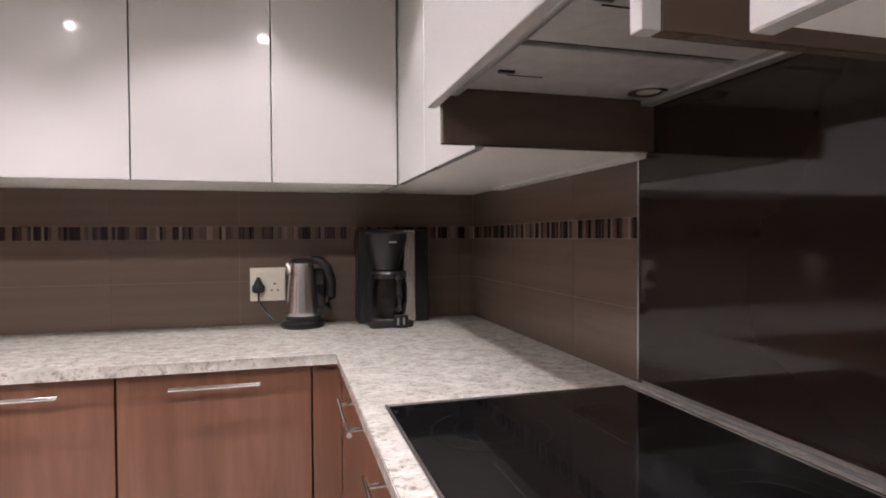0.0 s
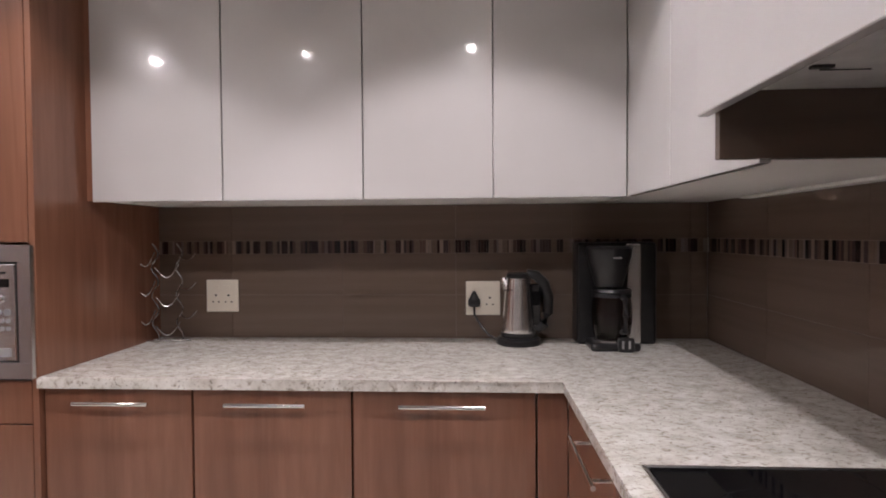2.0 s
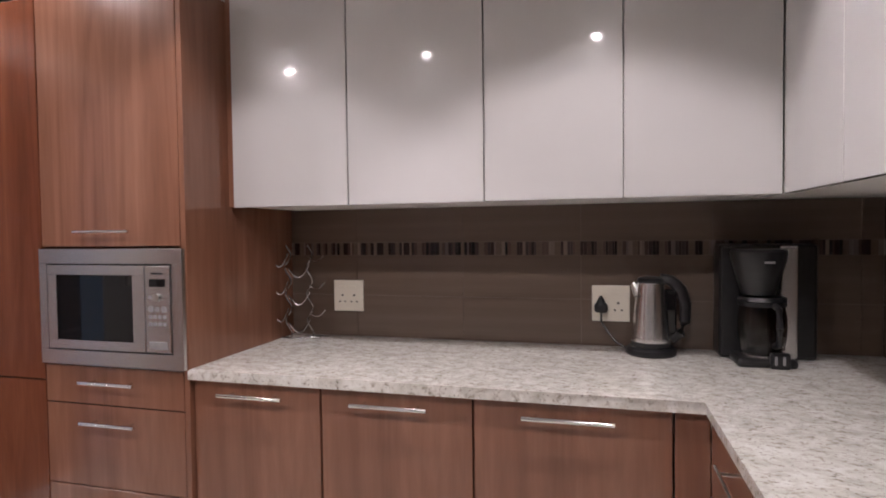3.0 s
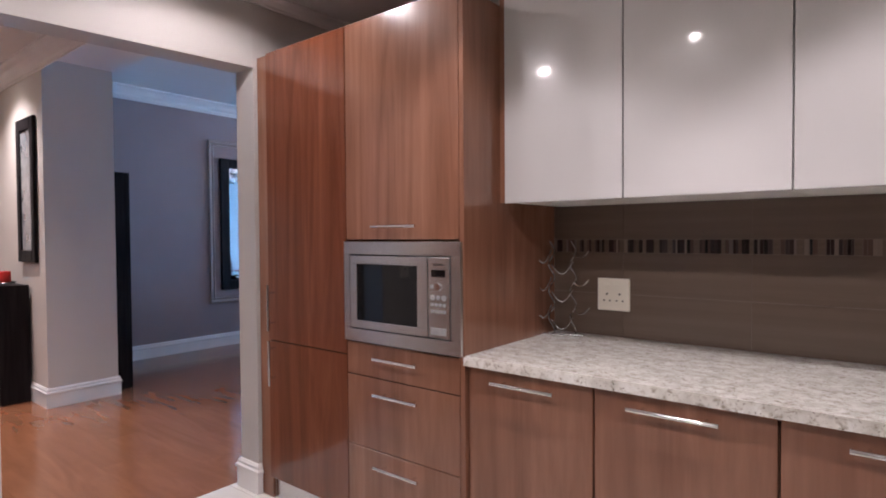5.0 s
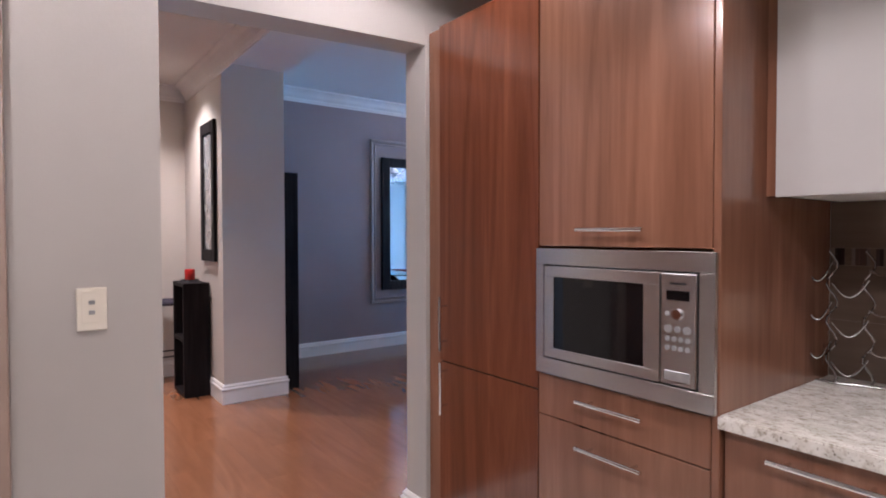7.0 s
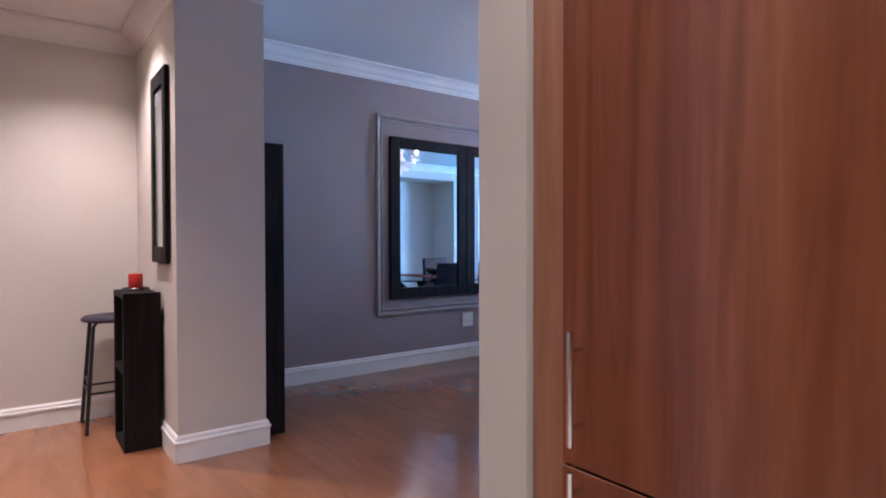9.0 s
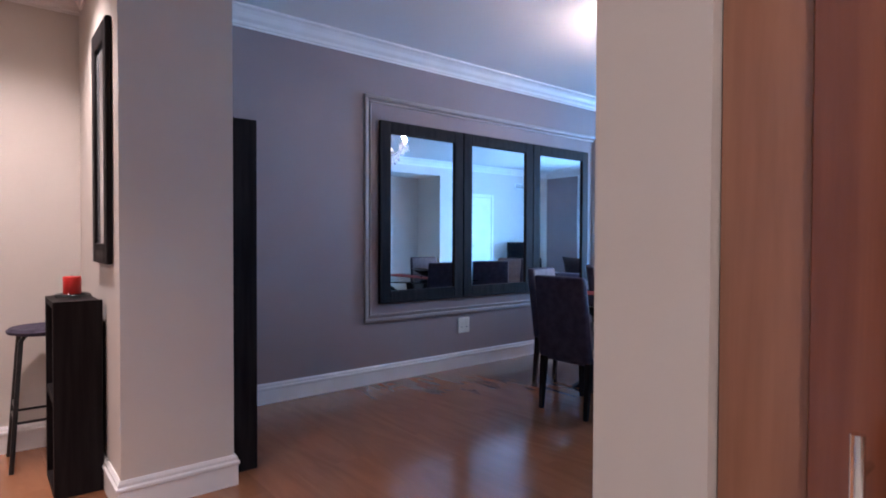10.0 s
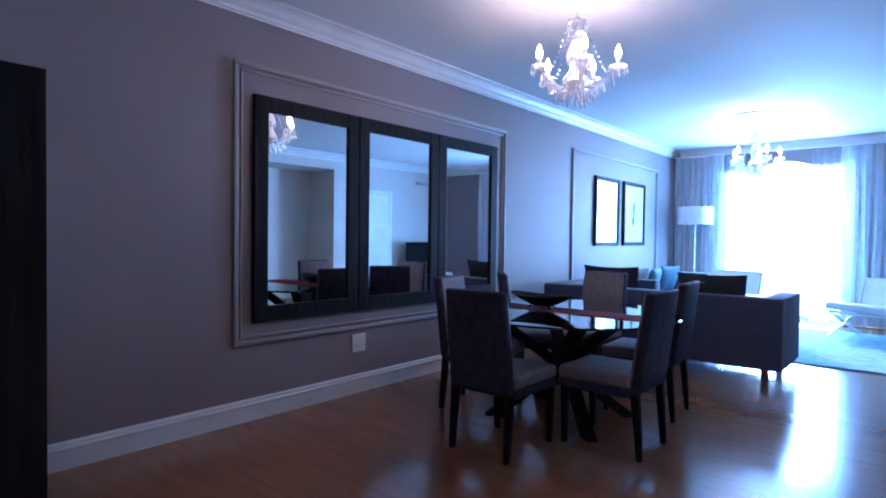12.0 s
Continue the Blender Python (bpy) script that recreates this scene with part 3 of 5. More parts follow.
# ---- tall units ----
TX0, TX1, TX2, TZ = -2.376, -1.839, -1.251, 2.056
t = thing("tall_cabinet", ((TX0 + TX1) / 2, TF + 0.25, 0), "tall reddish walnut cabinet housing the fridge beside the doorway", "cabinet")
part("carcass", bbox(TX0, TX1 - 0.001, TF + 0.024, YB - 0.002, PL, TZ), WALNUT_RED, t)
part("plinth", bbox(TX0, TX1, TF + 0.031, TF + 0.046, 0, PL), STEEL, t)
d = part("upper_door", bbox(TX0 + 0.002, TX1 - 0.003, TF, TF + 0.022, 0.745, TZ, 0.0015), WALNUT_RED, t)
bar_handle(d, (-2.326, TF - 0.035, 0.793), (-2.326, TF - 0.035, 1.0), (0, -0.035, 0))
d = part("lower_door", bbox(TX0 + 0.002, TX1 - 0.003, TF, TF + 0.022, PL + 0.004, 0.740, 0.0015), WALNUT_RED, t)
bar_handle(d, (-2.326, TF - 0.035, 0.543), (-2.326, TF - 0.035, 0.747), (0, -0.035, 0))
tagged(part("filler_panel", bbox(XJ1 + 0.001, TX0 - 0.001, TF + 0.014, TF + 0.03, 0, TZ, 0.002), WALNUT), "brown filler strip between tall cabinet and wall", "cabinet panel")

t = thing("oven_housing", ((TX1 + TX2) / 2, TF + 0.25, 0), "tall walnut housing with a door above and drawers below a microwave", "cabinet")
part("carcass", bbox(TX1 + 0.001, TX2 - 0.02, TF + 0.024, YB - 0.002, PL, 0.800), WALNUT, t)
part("carcass_top", bbox(TX1 + 0.001, TX2 - 0.02, TF + 0.024, YB - 0.002, 1.203, TZ), WALNUT, t)
part("carcass_back", bbox(TX1 + 0.001, TX2 - 0.02, YB - 0.03, YB - 0.002, 0.800, 1.203), WALNUT, t)
part("side_panel", bbox(TX2 - 0.019, TX2, TF + 0.001, YB - 0.002, 0, TZ, 0.001), WALNUT, t)
part("plinth", bbox(TX1, TX2 - 0.02, TF + 0.05, TF + 0.065, 0, PL), STEEL, t)
d = part("upper_door", bbox(TX1 + 0.002, TX2 - 0.021, TF, TF + 0.022, 1.205, TZ, 0.0015), WALNUT, t)
bar_handle(d, (-1.66, TF - 0.035, 1.253), (-1.44, TF - 0.035, 1.253), (0, -0.035, 0))
for z0, z1, hz in ((0.671, 0.799, 0.751), (0.389, 0.667, 0.614), (PL + 0.004, 0.385, 0.335)):
    d = part("drawer_front", bbox(TX1 + 0.002, TX2 - 0.021, TF, TF + 0.022, z0, z1, 0.0015), WALNUT, t)
    bar_handle(d, (-1.66, TF - 0.035, hz), (-1.44, TF - 0.035, hz), (0, -0.035, 0))

# ---- built-in microwave ----
MX0, MX1, MZ0, MZ1 = TX1 + 0.004, TX2 - 0.004, 0.807, 1.197
t = thing("microwave", ((MX0 + MX1) / 2, TF, MZ0), "built-in stainless steel microwave with a dark window", "microwave")
IX0, IX1, IZ0, IZ1 = -1.803, -1.295, 0.8555, 1.1475
for a in ((MX0, MX1, IZ1, MZ1), (MX0, MX1, MZ0, IZ0), (MX0, IX0, IZ0, IZ1), (IX1, MX1, IZ0, IZ1)):
    part("trim_frame", bbox(a[0], a[1], TF - 0.016, TF + 0.02, a[2], a[3], 0.001), STEEL, t, "brushed steel surround")
part("body", bbox(IX0, IX1, TF + 0.004, TF + 0.35, IZ0, IZ1), DARKHOLE, t)
SPL = -1.398
WXA, WXB, WZA, WZB = -1.760, -1.447, 0.8905, 1.1105
g = 0.005
door = part("door", bbox(IX0 + g, SPL - 0.001, TF - 0.018, TF + 0.003, IZ0 + g, WZA, 0.0015), STEEL, t)
for a in ((IX0 + g, SPL - 0.001, WZB, IZ1 - g), (IX0 + g, WXA, WZA, WZB), (WXB, SPL - 0.001, WZA, WZB)):
    part("door_rail", bbox(a[0], a[1], TF - 0.018, TF + 0.003, a[2], a[3], 0.001), STEEL, door)
part("window", bbox(WXA, WXB, TF - 0.014, TF + 0.002, WZA, WZB, 0.001), BLACKGLASS, door, "dark microwave window")
panel = part("control_panel", bbox(SPL + 0.001, IX1 - g, TF - 0.018, TF + 0.003, IZ0 + g, IZ1 - g, 0.003), STEEL, t)
PC = (SPL + IX1 - g) / 2
part("display", bbox(PC - 0.031, PC + 0.031, TF - 0.0195, TF - 0.016, 1.0745, 1.0995, 0.001), BLACKGLASS, panel)
part("maker_bar", bbox(PC - 0.022, PC + 0.022, TF - 0.0188, TF - 0.0175, 1.1145, 1.1195), GREYMARK, panel, "small dark maker's mark, a plain bar")
part("knob", tube(bmesh.new(), [(PC, TF - 0.017, 1.0405), (PC, TF - 0.026, 1.0405)], [0.015, 0.013], 20), CHROME, panel, smooth=True)
part("button", tube(bmesh.new(), [(PC - 0.028, TF - 0.017, 1.0405), (PC - 0.028, TF - 0.021, 1.0405)], 0.006, 12), SILVERMARK, panel)
for dx, rad in ((-0.025, 0.010), (0, 0.008), (0.025, 0.010)):
    part("button", tube(bmesh.new(), [(PC + dx, TF - 0.017, 1.0025), (PC + dx, TF - 0.021, 1.0025)], rad, 12), SILVERMARK, panel)
for z in (0.9775, 0.9545):
    for k in range(4):
        part("button", tube(bmesh.new(), [(PC - 0.027 + 0.018 * k, TF - 0.017, z), (PC - 0.027 + 0.018 * k, TF - 0.0205, z)], 0.0065, 12), SILVERMARK, panel)
part("open_button", bbox(PC - 0.034, PC + 0.034, TF - 0.021, TF - 0.017, 0.8725, 0.8975, 0.0015), SILVERMARK, panel)

# ---- wall units ----
UF, UB, UZ = 2.214, 1.333, 2.25
UX = (-1.226, -0.786, -0.327, 0.086, 0.500)


def wall_unit(x0, x1, label):
    t = thing("wall_cabinet", ((x0 + x1) / 2, UF + 0.17, UB), label, "cabinet", "white gloss wall cabinets")
    part("carcass", bbox(x0 + 0.001, x1 - 0.001, UF + 0.022, YB - 0.002, UB + 0.004, UZ), WHITE, t)
    part("door", bbox(x0 + 0.0025, x1 - 0.0025, UF, UF + 0.02, UB, UZ, 0.0012), GLOSS, t)


for a, b in zip(UX, UX[1:]):
    wall_unit(a, b, "white high-gloss handleless wall cabinet, closed")
tagged(part("end_strip", bbox(TX2 + 0.001, UX[0] - 0.001, UF + 0.012, YB - 0.002, UB + 0.004, UZ), WALNUT), "narrow filler between wall cabinet and tall unit", "cabinet panel")
SX = 0.500
t = thing("wall_cabinet", (SX + 0.2, 1.83, UB), "white high-gloss corner wall cabinet beside the hood", "cabinet", "white gloss wall cabinets")
part("carcass", bbox(SX + 0.022, XR - 0.002, 1.396, YB - 0.002, UB + 0.004, UZ), WHITE, t)
part("door", bbox(SX, SX + 0.02, 1.83, UF - 0.003, UB, UZ, 0.0012), GLOSS, t)
part("door", bbox(SX, SX + 0.02, 1.396, 1.826, UB, UZ, 0.0012), GLOSS, t)
part("light_rail", bbox(XR - 0.05, XR - 0.004, 1.40, YB - 0.36, UB - 0.006, UB + 0.003, 0.002), WHITE, t)
t = thing("wall_cabinet", (0.65, 0.2, 1.285), "white wall cabinet with a pale underside", "cabinet", "white gloss wall cabinets")
part("carcass", bbox(0.442, XR - 0.002, -0.45, 0.596, 1.291, UZ), WHITE, t)
part("door", bbox(0.420, 0.440, -0.45, 0.60, 1.285, UZ, 0.0015), GLOSS, t)

# ---- extractor hood ----
HDX, HDY0, HDY1, HDZ = 0.417, 0.730, 1.392, 1.447
t = thing("extractor_hood", (0.65, 1.1, 1.338), "built-in extractor hood behind white doors with metal filters", "extractor hood")
part("housing", bbox(HDX + 0.03, XR - 0.002, HDY0 + 0.02, HDY1 - 0.02, HDZ + 0.012, UZ), WHITE, t)
part("front_door", bbox(HDX - 0.012, HDX + 0.008, HDY0 + 0.019, HDY1 + 0.02, 1.414, UZ, 0.0015), GLOSS, t)
part("end_panel", bbox(HDX + 0.010, XR - 0.002, HDY1 - 0.018, HDY1, 1.338, UZ, 0.001), PELMET, t, "brown end panel")
part("end_panel", bbox(HDX + 0.034, XR - 0.002, HDY0, HDY0 + 0.018, 1.335, UZ, 0.001), PELMET, t, "brown end panel")
part("front_rail", tube(bmesh.new(), [(HDX + 0.035, HDY0 + 0.02, HDZ), (HDX + 0.035, HDY1 - 0.02, HDZ)], 0.016, 14), SILVERMARK, t, "rounded grey front rail", True)
mid = 1.094
part("end_edging", bbox(HDX + 0.013, HDX + 0.0335, HDY0, HDY0 + 0.018, 1.335, UZ, 0.001), GLOSS, t, "white front edge of the end panel")
for y0, y1 in ((HDY0 + 0.022, mid - 0.012), (mid + 0.012, HDY1 - 0.022)):
    f = part("filter", bbox(HDX + 0.055, XR - 0.05, y0, y1, HDZ, HDZ + 0.011, 0.002), HOODMETAL, t, "grey metal grease filter")
    part("latch", bbox(HDX + 0.075, HDX + 0.105, (y0 + y1) / 2 - 0.006, (y0 + y1) / 2 + 0.006, HDZ - 0.004, HDZ + 0.001, 0.001), BLACKPLASTIC, f)
    part("slot", bbox(HDX + 0.10, HDX + 0.17, (y0 + y1) / 2 + 0.02, (y0 + y1) / 2 + 0.023, HDZ - 0.001, HDZ + 0.001), DARKHOLE, f)
part("divider", bbox(HDX + 0.055, XR - 0.05, mid - 0.010, mid + 0.010, HDZ + 0.006, HDZ + 0.012), DARKHOLE, t)
part("rear_rail", bbox(XR - 0.05, XR - 0.018, HDY0 + 0.02, HDY1 - 0.02, HDZ - 0.012, HDZ + 0.011, 0.003), SILVERMARK, t)
part("lamp_ring", lathe(bmesh.new(), XR - 0.085, 1.294, [(0.024, HDZ), (0.040, HDZ), (0.040, HDZ - 0.004), (0.034, HDZ - 0.006), (0.024, HDZ - 0.003)], 24, True), CHROME, t, smooth=True)
part("lamp_lens", lathe(bmesh.new(), XR - 0.085, 1.294, [(0.024, HDZ + 0.002), (0.024, HDZ - 0.001)], 20), PLATE, t)


# ---- sockets and switches ----
def double_socket(x0, x1, z0, z1, y):
    t = thing("wall_socket", ((x0 + x1) / 2, y, z0), "cream double three-pin wall socket on brown tiles", "socket", "kitchen sockets")
    part("plate", bbox(x0, x1, y - 0.010, y, z0, z1, 0.003, 2), PLATE, t)
    w, h, cz = x1 - x0, z1 - z0, (z0 + z1) / 2
    for sx in (-0.2, 0.2):
        c = (x0 + x1) / 2 + sx * w
        part("pin_hole", tube(bmesh.new(), [(c, y - 0.011, cz + 0.002), (c, y - 0.008, cz + 0.002)], 0.0045, 10), DARKHOLE, t)
        for k in (-1, 1):
            part("pin_hole", tube(bmesh.new(), [(c + k * 0.012, y - 0.011, cz - 0.024), (c + k * 0.012, y - 0.008, cz - 0.024)], 0.0035, 10), DARKHOLE, t)
    part("rocker", bbox(x0 + 0.55 * w, x0 + 0.75 * w, y - 0.0125, y - 0.009, z1 - 0.034, z1 - 0.022, 0.001), PLATE, t)
    part("rocker", bbox(x0 + 0.2 * w, x0 + 0.4 * w, y - 0.0125, y - 0.009, z1 - 0.034, z1 - 0.022, 0.001), PLATE, t)
    return t


TFACE = YB - 0.008
double_socket(-1.051, -0.921, 0.916, 1.044, TFACE)
double_socket(-0.010, 0.123, 0.904, 1.036, TFACE)
t = thing("power_plug", (0.035, TFACE - 0.02, 0.95), "black three-pin plug with its flex pushed into the socket", "plug")
bm = bmesh.new()
box(bm, -0.002, 0.046, TFACE - 0.045, TFACE - 0.0105, 0.938, 0.974, 0.012, 3)
part("plug_body", bm, BLACKPLASTIC, t, smooth=True)
part("plug_cap", tube(bmesh.new(), [(0.022, TFACE - 0.028, 0.967), (0.022, TFACE - 0.028, 0.984), (0.022, TFACE - 0.028, 1.000)], [0.020, 0.013, 0.004], 14), BLACKPLASTIC, t, smooth=True)
part("flex", tube(bmesh.new(), [(0.022, TFACE - 0.03, 0.942), (0.023, TFACE - 0.034, 0.908), (0.05, TFACE - 0.05, 0.866), (0.075, TFACE - 0.07, 0.838), (0.11, TFACE - 0.085, 0.823), (0.15, TFACE - 0.09, 0.816)], 0.004, 8), BLACKPLASTIC, t, smooth=True)

t = thing("light_switch", (XW1, 0.84, 1.0), "cream two-lever light switch on the painted wall", "switch")
part("plate", bbox(XW1, XW1 + 0.009, 0.801, 0.880, 0.954, 1.083, 0.003, 2), PLATE, t)
part("inner_plate", bbox(XW1 + 0.009, XW1 + 0.0105, 0.814, 0.867, 0.978, 1.070, 0.0005), PLATE, t)
for z in (1.009, 1.039):
    part("rocker", bbox(XW1 + 0.010, XW1 + 0.0135, 0.832, 0.848, z - 0.006, z + 0.006, 0.0015), SILVERMARK, t, "small grey-edged rocker")

# ---- kettle ----
KX, KY = 0.187, 2.545
t = thing("kettle", (KX, KY, CT), "brushed steel electric kettle with a black handle on its base", "kettle")
part("power_base", lathe(bmesh.new(), KX, KY, [(0.080, CT), (0.084, CT + 0.006), (0.082, CT + 0.020), (0.072, CT + 0.028)], 32), BLACKPLASTIC, t, smooth=True)
part("body", lathe(bmesh.new(), KX, KY, [(0.060, CT + 0.029), (0.063, CT + 0.034), (0.061, CT + 0.06), (0.054, CT + 0.15), (0.046, CT + 0.235), (0.044, CT + 0.248)], 40), STEEL_V, t, "brushed steel jug", True)
part("base_band", lathe(bmesh.new(), KX, KY, [(0.063, CT + 0.026), (0.0655, CT + 0.030), (0.0645, CT + 0.044), (0.062, CT + 0.046)], 36), BLACKPLASTIC, t, smooth=True)
part("lid", lathe(bmesh.new(), KX, KY, [(0.045, CT + 0.246), (0.046, CT + 0.252), (0.040, CT + 0.262), (0.02, CT + 0.267), (0.004, CT + 0.268)], 32), BLACKPLASTIC, t, smooth=True)
part("spout", tube(bmesh.new(), [(KX - 0.036, KY, CT + 0.205), (KX - 0.050, KY, CT + 0.232), (KX - 0.058, KY, CT + 0.246)], [0.020, 0.015, 0.008], 12), STEEL_V, t, smooth=True)
part("handle", tube(bmesh.new(), [(KX + 0.030, KY, CT + 0.262), (KX + 0.065, KY - 0.002, CT + 0.255), (KX + 0.095, KY - 0.004, CT + 0.225), (KX + 0.110, KY - 0.005, CT + 0.175), (KX + 0.108, KY - 0.005, CT + 0.115), (KX + 0.095, KY - 0.004, CT + 0.075), (KX + 0.066, KY, CT + 0.052)],
     [0.016, 0.019, 0.020, 0.019, 0.018, 0.017, 0.015], 12), BLACKPLASTIC, t, smooth=True)
part("water_gauge", bbox(KX + 0.046, KX + 0.082, KY - 0.012, KY + 0.012, CT + 0.070, CT + 0.225, 0.005), BLACKGLASS, t)
part("indicator", bbox(KX - 0.052, KX - 0.035, KY - 0.049, KY - 0.043, CT + 0.202, CT + 0.206), DARKHOLE, t)

# ---- coffee maker ----
QX, QY = 0.511, 2.53
t = thing("coffee_maker", (QX, QY, CT), "black and steel filter coffee maker with a glass jug", "coffee maker")
part("back_panel", bbox(QX - 0.105, QX + 0.064, QY - 0.010, QY + 0.004, CT + 0.012, CT + 0.368, 0.004, 2), BLACKPLASTIC, t)
part("side_strip", bbox(QX + 0.065, QX + 0.118, QY - 0.014, QY + 0.004, CT + 0.008, CT + 0.372, 0.006, 2), STEEL, t, "brushed steel upright strip")
part("tank", bbox(QX - 0.110, QX + 0.180, QY + 0.005, QY + 0.105, CT, CT + 0.376, 0.012, 2), BLACKPLASTIC, t)
part("base", bbox(QX - 0.085, QX + 0.085, QY - 0.137, QY - 0.012, CT, CT + 0.030, 0.012, 2), BLACKPLASTIC, t)
part("hot_plate", lathe(bmesh.new(), QX, QY - 0.066, [(0.062, CT + 0.030), (0.062, CT + 0.034)], 28), STEEL, t)
part("filter_cone", lathe(bmesh.new(), QX - 0.012, QY - 0.070, [(0.040, CT + 0.218), (0.048, CT + 0.222), (0.064, CT + 0.28), (0.079, CT + 0.335), (0.081, CT + 0.356), (0.074, CT + 0.364)], 36), BLACKPLASTIC, t, smooth=True)
part("maker_mark", bbox(QX - 0.014, QX + 0.014, QY - 0.1535, QY - 0.140, CT + 0.322, CT + 0.328), SILVERMARK, t, "small silver mark, a plain bar")
jug = part("jug", lathe(bmesh.new(), QX, QY - 0.066, [(0.052, CT + 0.036), (0.064, CT + 0.05), (0.070, CT + 0.10), (0.070, CT + 0.15), (0.062, CT + 0.195), (0.058, CT + 0.196), (0.066, CT + 0.15), (0.066, CT + 0.10), (0.060, CT + 0.053), (0.05, CT + 0.040)], 36), SMOKEGLASS, t, "smoked glass jug", True)
part("jug_lid", lathe(bmesh.new(), QX, QY - 0.066, [(0.064, CT + 0.197), (0.070, CT + 0.202), (0.066, CT + 0.214), (0.03, CT + 0.216)], 32), BLACKPLASTIC, jug, smooth=True)
part("jug_band", lathe(bmesh.new(), QX, QY - 0.066, [(0.0655, CT + 0.186), (0.0685, CT + 0.186), (0.0695, CT + 0.198), (0.0665, CT + 0.198)], 32, True), BLACKPLASTIC, jug, smooth=True)
part("jug_handle", tube(bmesh.new(), [(QX + 0.02, QY - 0.132, CT + 0.192), (QX + 0.022, QY - 0.165, CT + 0.185), (QX + 0.022, QY - 0.171, CT + 0.13), (QX + 0.022, QY - 0.160, CT + 0.075), (QX + 0.02, QY - 0.136, CT + 0.07)], 0.010, 10), BLACKPLASTIC, jug, smooth=True)
part("switch_block", bbox(QX + 0.005, QX + 0.060, QY - 0.146, QY - 0.128, CT, CT + 0.050, 0.006, 2), BLACKPLASTIC, t)
for k in (0, 1):
    part("switch_bar", bbox(QX + 0.016 + 0.022 * k, QX + 0.023 + 0.022 * k, QY - 0.1485, QY - 0.145, CT + 0.014, CT + 0.040), SILVERMARK, t)

# ---- wavy wire bottle holder ----
t = thing("bottle_holder", (-1.160, 2.550, CT), "wavy chrome wire bottle holder standing in the worktop corner", "bottle holder")
for dx, yy in ((-0.045, 2.535), (0.035, 2.565)):
    pts = [(-1.160 + dx + 0.014 * math.sin(k * 0.92 + 0.6), yy, CT + 0.004 + 0.0157 * k) for k in range(25)]
    part("upright", tube(bmesh.new(), pts, 0.0036, 8), WIRE, t, smooth=True)
part("foot_bar", tube(bmesh.new(), [(-1.245, 2.540, CT + 0.004), (-1.200, 2.535, CT + 0.004), (-1.120, 2.565, CT + 0.004), (-1.085, 2.570, CT + 0.004)], 0.004, 8), WIRE, t, smooth=True)
for k in range(3):
    z = CT + 0.045 + 0.112 * k
    arc = [(-1.205 + 0.08 * u, 2.535 + 0.03 * u, z + 0.020 - 0.045 * math.sin(math.pi * u) + 0.012 * u) for u in [i / 10 for i in range(11)]]
    part("cradle", tube(bmesh.new(), arc, 0.0029, 8), WIRE, t, smooth=True)
    z += 0.055
    arc = [(-1.270 + 0.065 * u, 2.515 + 0.02 * u, z + 0.015 - 0.05 * math.sin(math.pi * u) + 0.01 * u) for u in [i / 10 for i in range(11)]]
    part("side_arm", tube(bmesh.new(), arc, 0.0029, 8), WIRE, t, smooth=True)
    arc = [(-1.125 + 0.075 * u, 2.565 - 0.015 * u, z + 0.005 - 0.02 * math.sin(math.pi * u) + 0.015 * u) for u in [i / 10 for i in range(11)]]
    part("side_arm", tube(bmesh.new(), arc, 0.0029, 8), WIRE, t, smooth=True)

# ---- end of the kitchen wall: door lining ----
t = thing("door_lining", (XW1, 0.58, 0), "pale pinkish door lining standing proud of the kitchen wall", "door frame")
part("lining", bbox(XW1 + 0.001, XW1 + 0.05, 0.56, 0.64, 0, 2.1, 0.004), shade("pinkish beige paint", (0.34, 0.25, 0.205), (0.38, 0.285, 0.235), 3, 0.5), t)
t = thing("wooden_door", (XW1, 0.1, 0), "closed reddish wooden door in the kitchen wall", "door")
part("leaf", bbox(XW1 + 0.002, XW1 + 0.035, -0.26, 0.555, 0.005, 2.06, 0.002), WALNUT_RED, t)

# ---- hall: picture, shelf box, candle, stool ----
t = thing("picture_frame", (-5.17, CY0, 1.045), "tall black-framed grey picture hung on the short hall wall", "picture")
PX0, PX1, PZ0, PZ1 = -5.37, -4.985, 1.042, 2.112
for a in ((PX0, PX0 + 0.07, PZ0, PZ1), (PX1 - 0.07, PX1, PZ0, PZ1), (PX0 + 0.07, PX1 - 0.07, PZ0, PZ0 + 0.09), (PX0 + 0.07, PX1 - 0.07, PZ1 - 0.09, PZ1)):
    part("frame_bar", bbox(a[0], a[1], CY0 - 0.026, CY0 - 0.002, a[2], a[3], 0.004), BLACKWOOD, t)
part("print", bbox(PX0 + 0.06, PX1 - 0.06, CY0 - 0.014, CY0 - 0.004, PZ0 + 0.08, PZ1 - 0.08), ARTFIG, t, "dark grey glazed print")

BX0, BX1, BY0, BY1, BZ = -5.53, -5.17, 1.645, 1.835, 0.875
t = thing("shelf_box", ((BX0 + BX1) / 2, (BY0 + BY1) / 2, 0), "narrow black-brown shelf box with open cubes, standing by the pier", "shelf")
for x in (BX0, BX1 - 0.03):
    part("side", bbox(x, x + 0.03, BY0, BY1, 0, BZ, 0.002), BLACKWOOD, t)
part("back", bbox(BX0 + 0.03, BX1 - 0.03, BY1 - 0.012, BY1, 0, BZ - 0.03), BLACKWOOD, t)
for z in (0.0, 0.423, BZ - 0.03):
    part("shelf", bbox(BX0 + 0.03, BX1 - 0.03, BY0, BY1 - 0.012, z, z + 0.03, 0.001), BLACKWOOD, t)
t = thing("candle_tray", (-5.36, 1.74, BZ), "black wire tray holding the red candle", "tray")
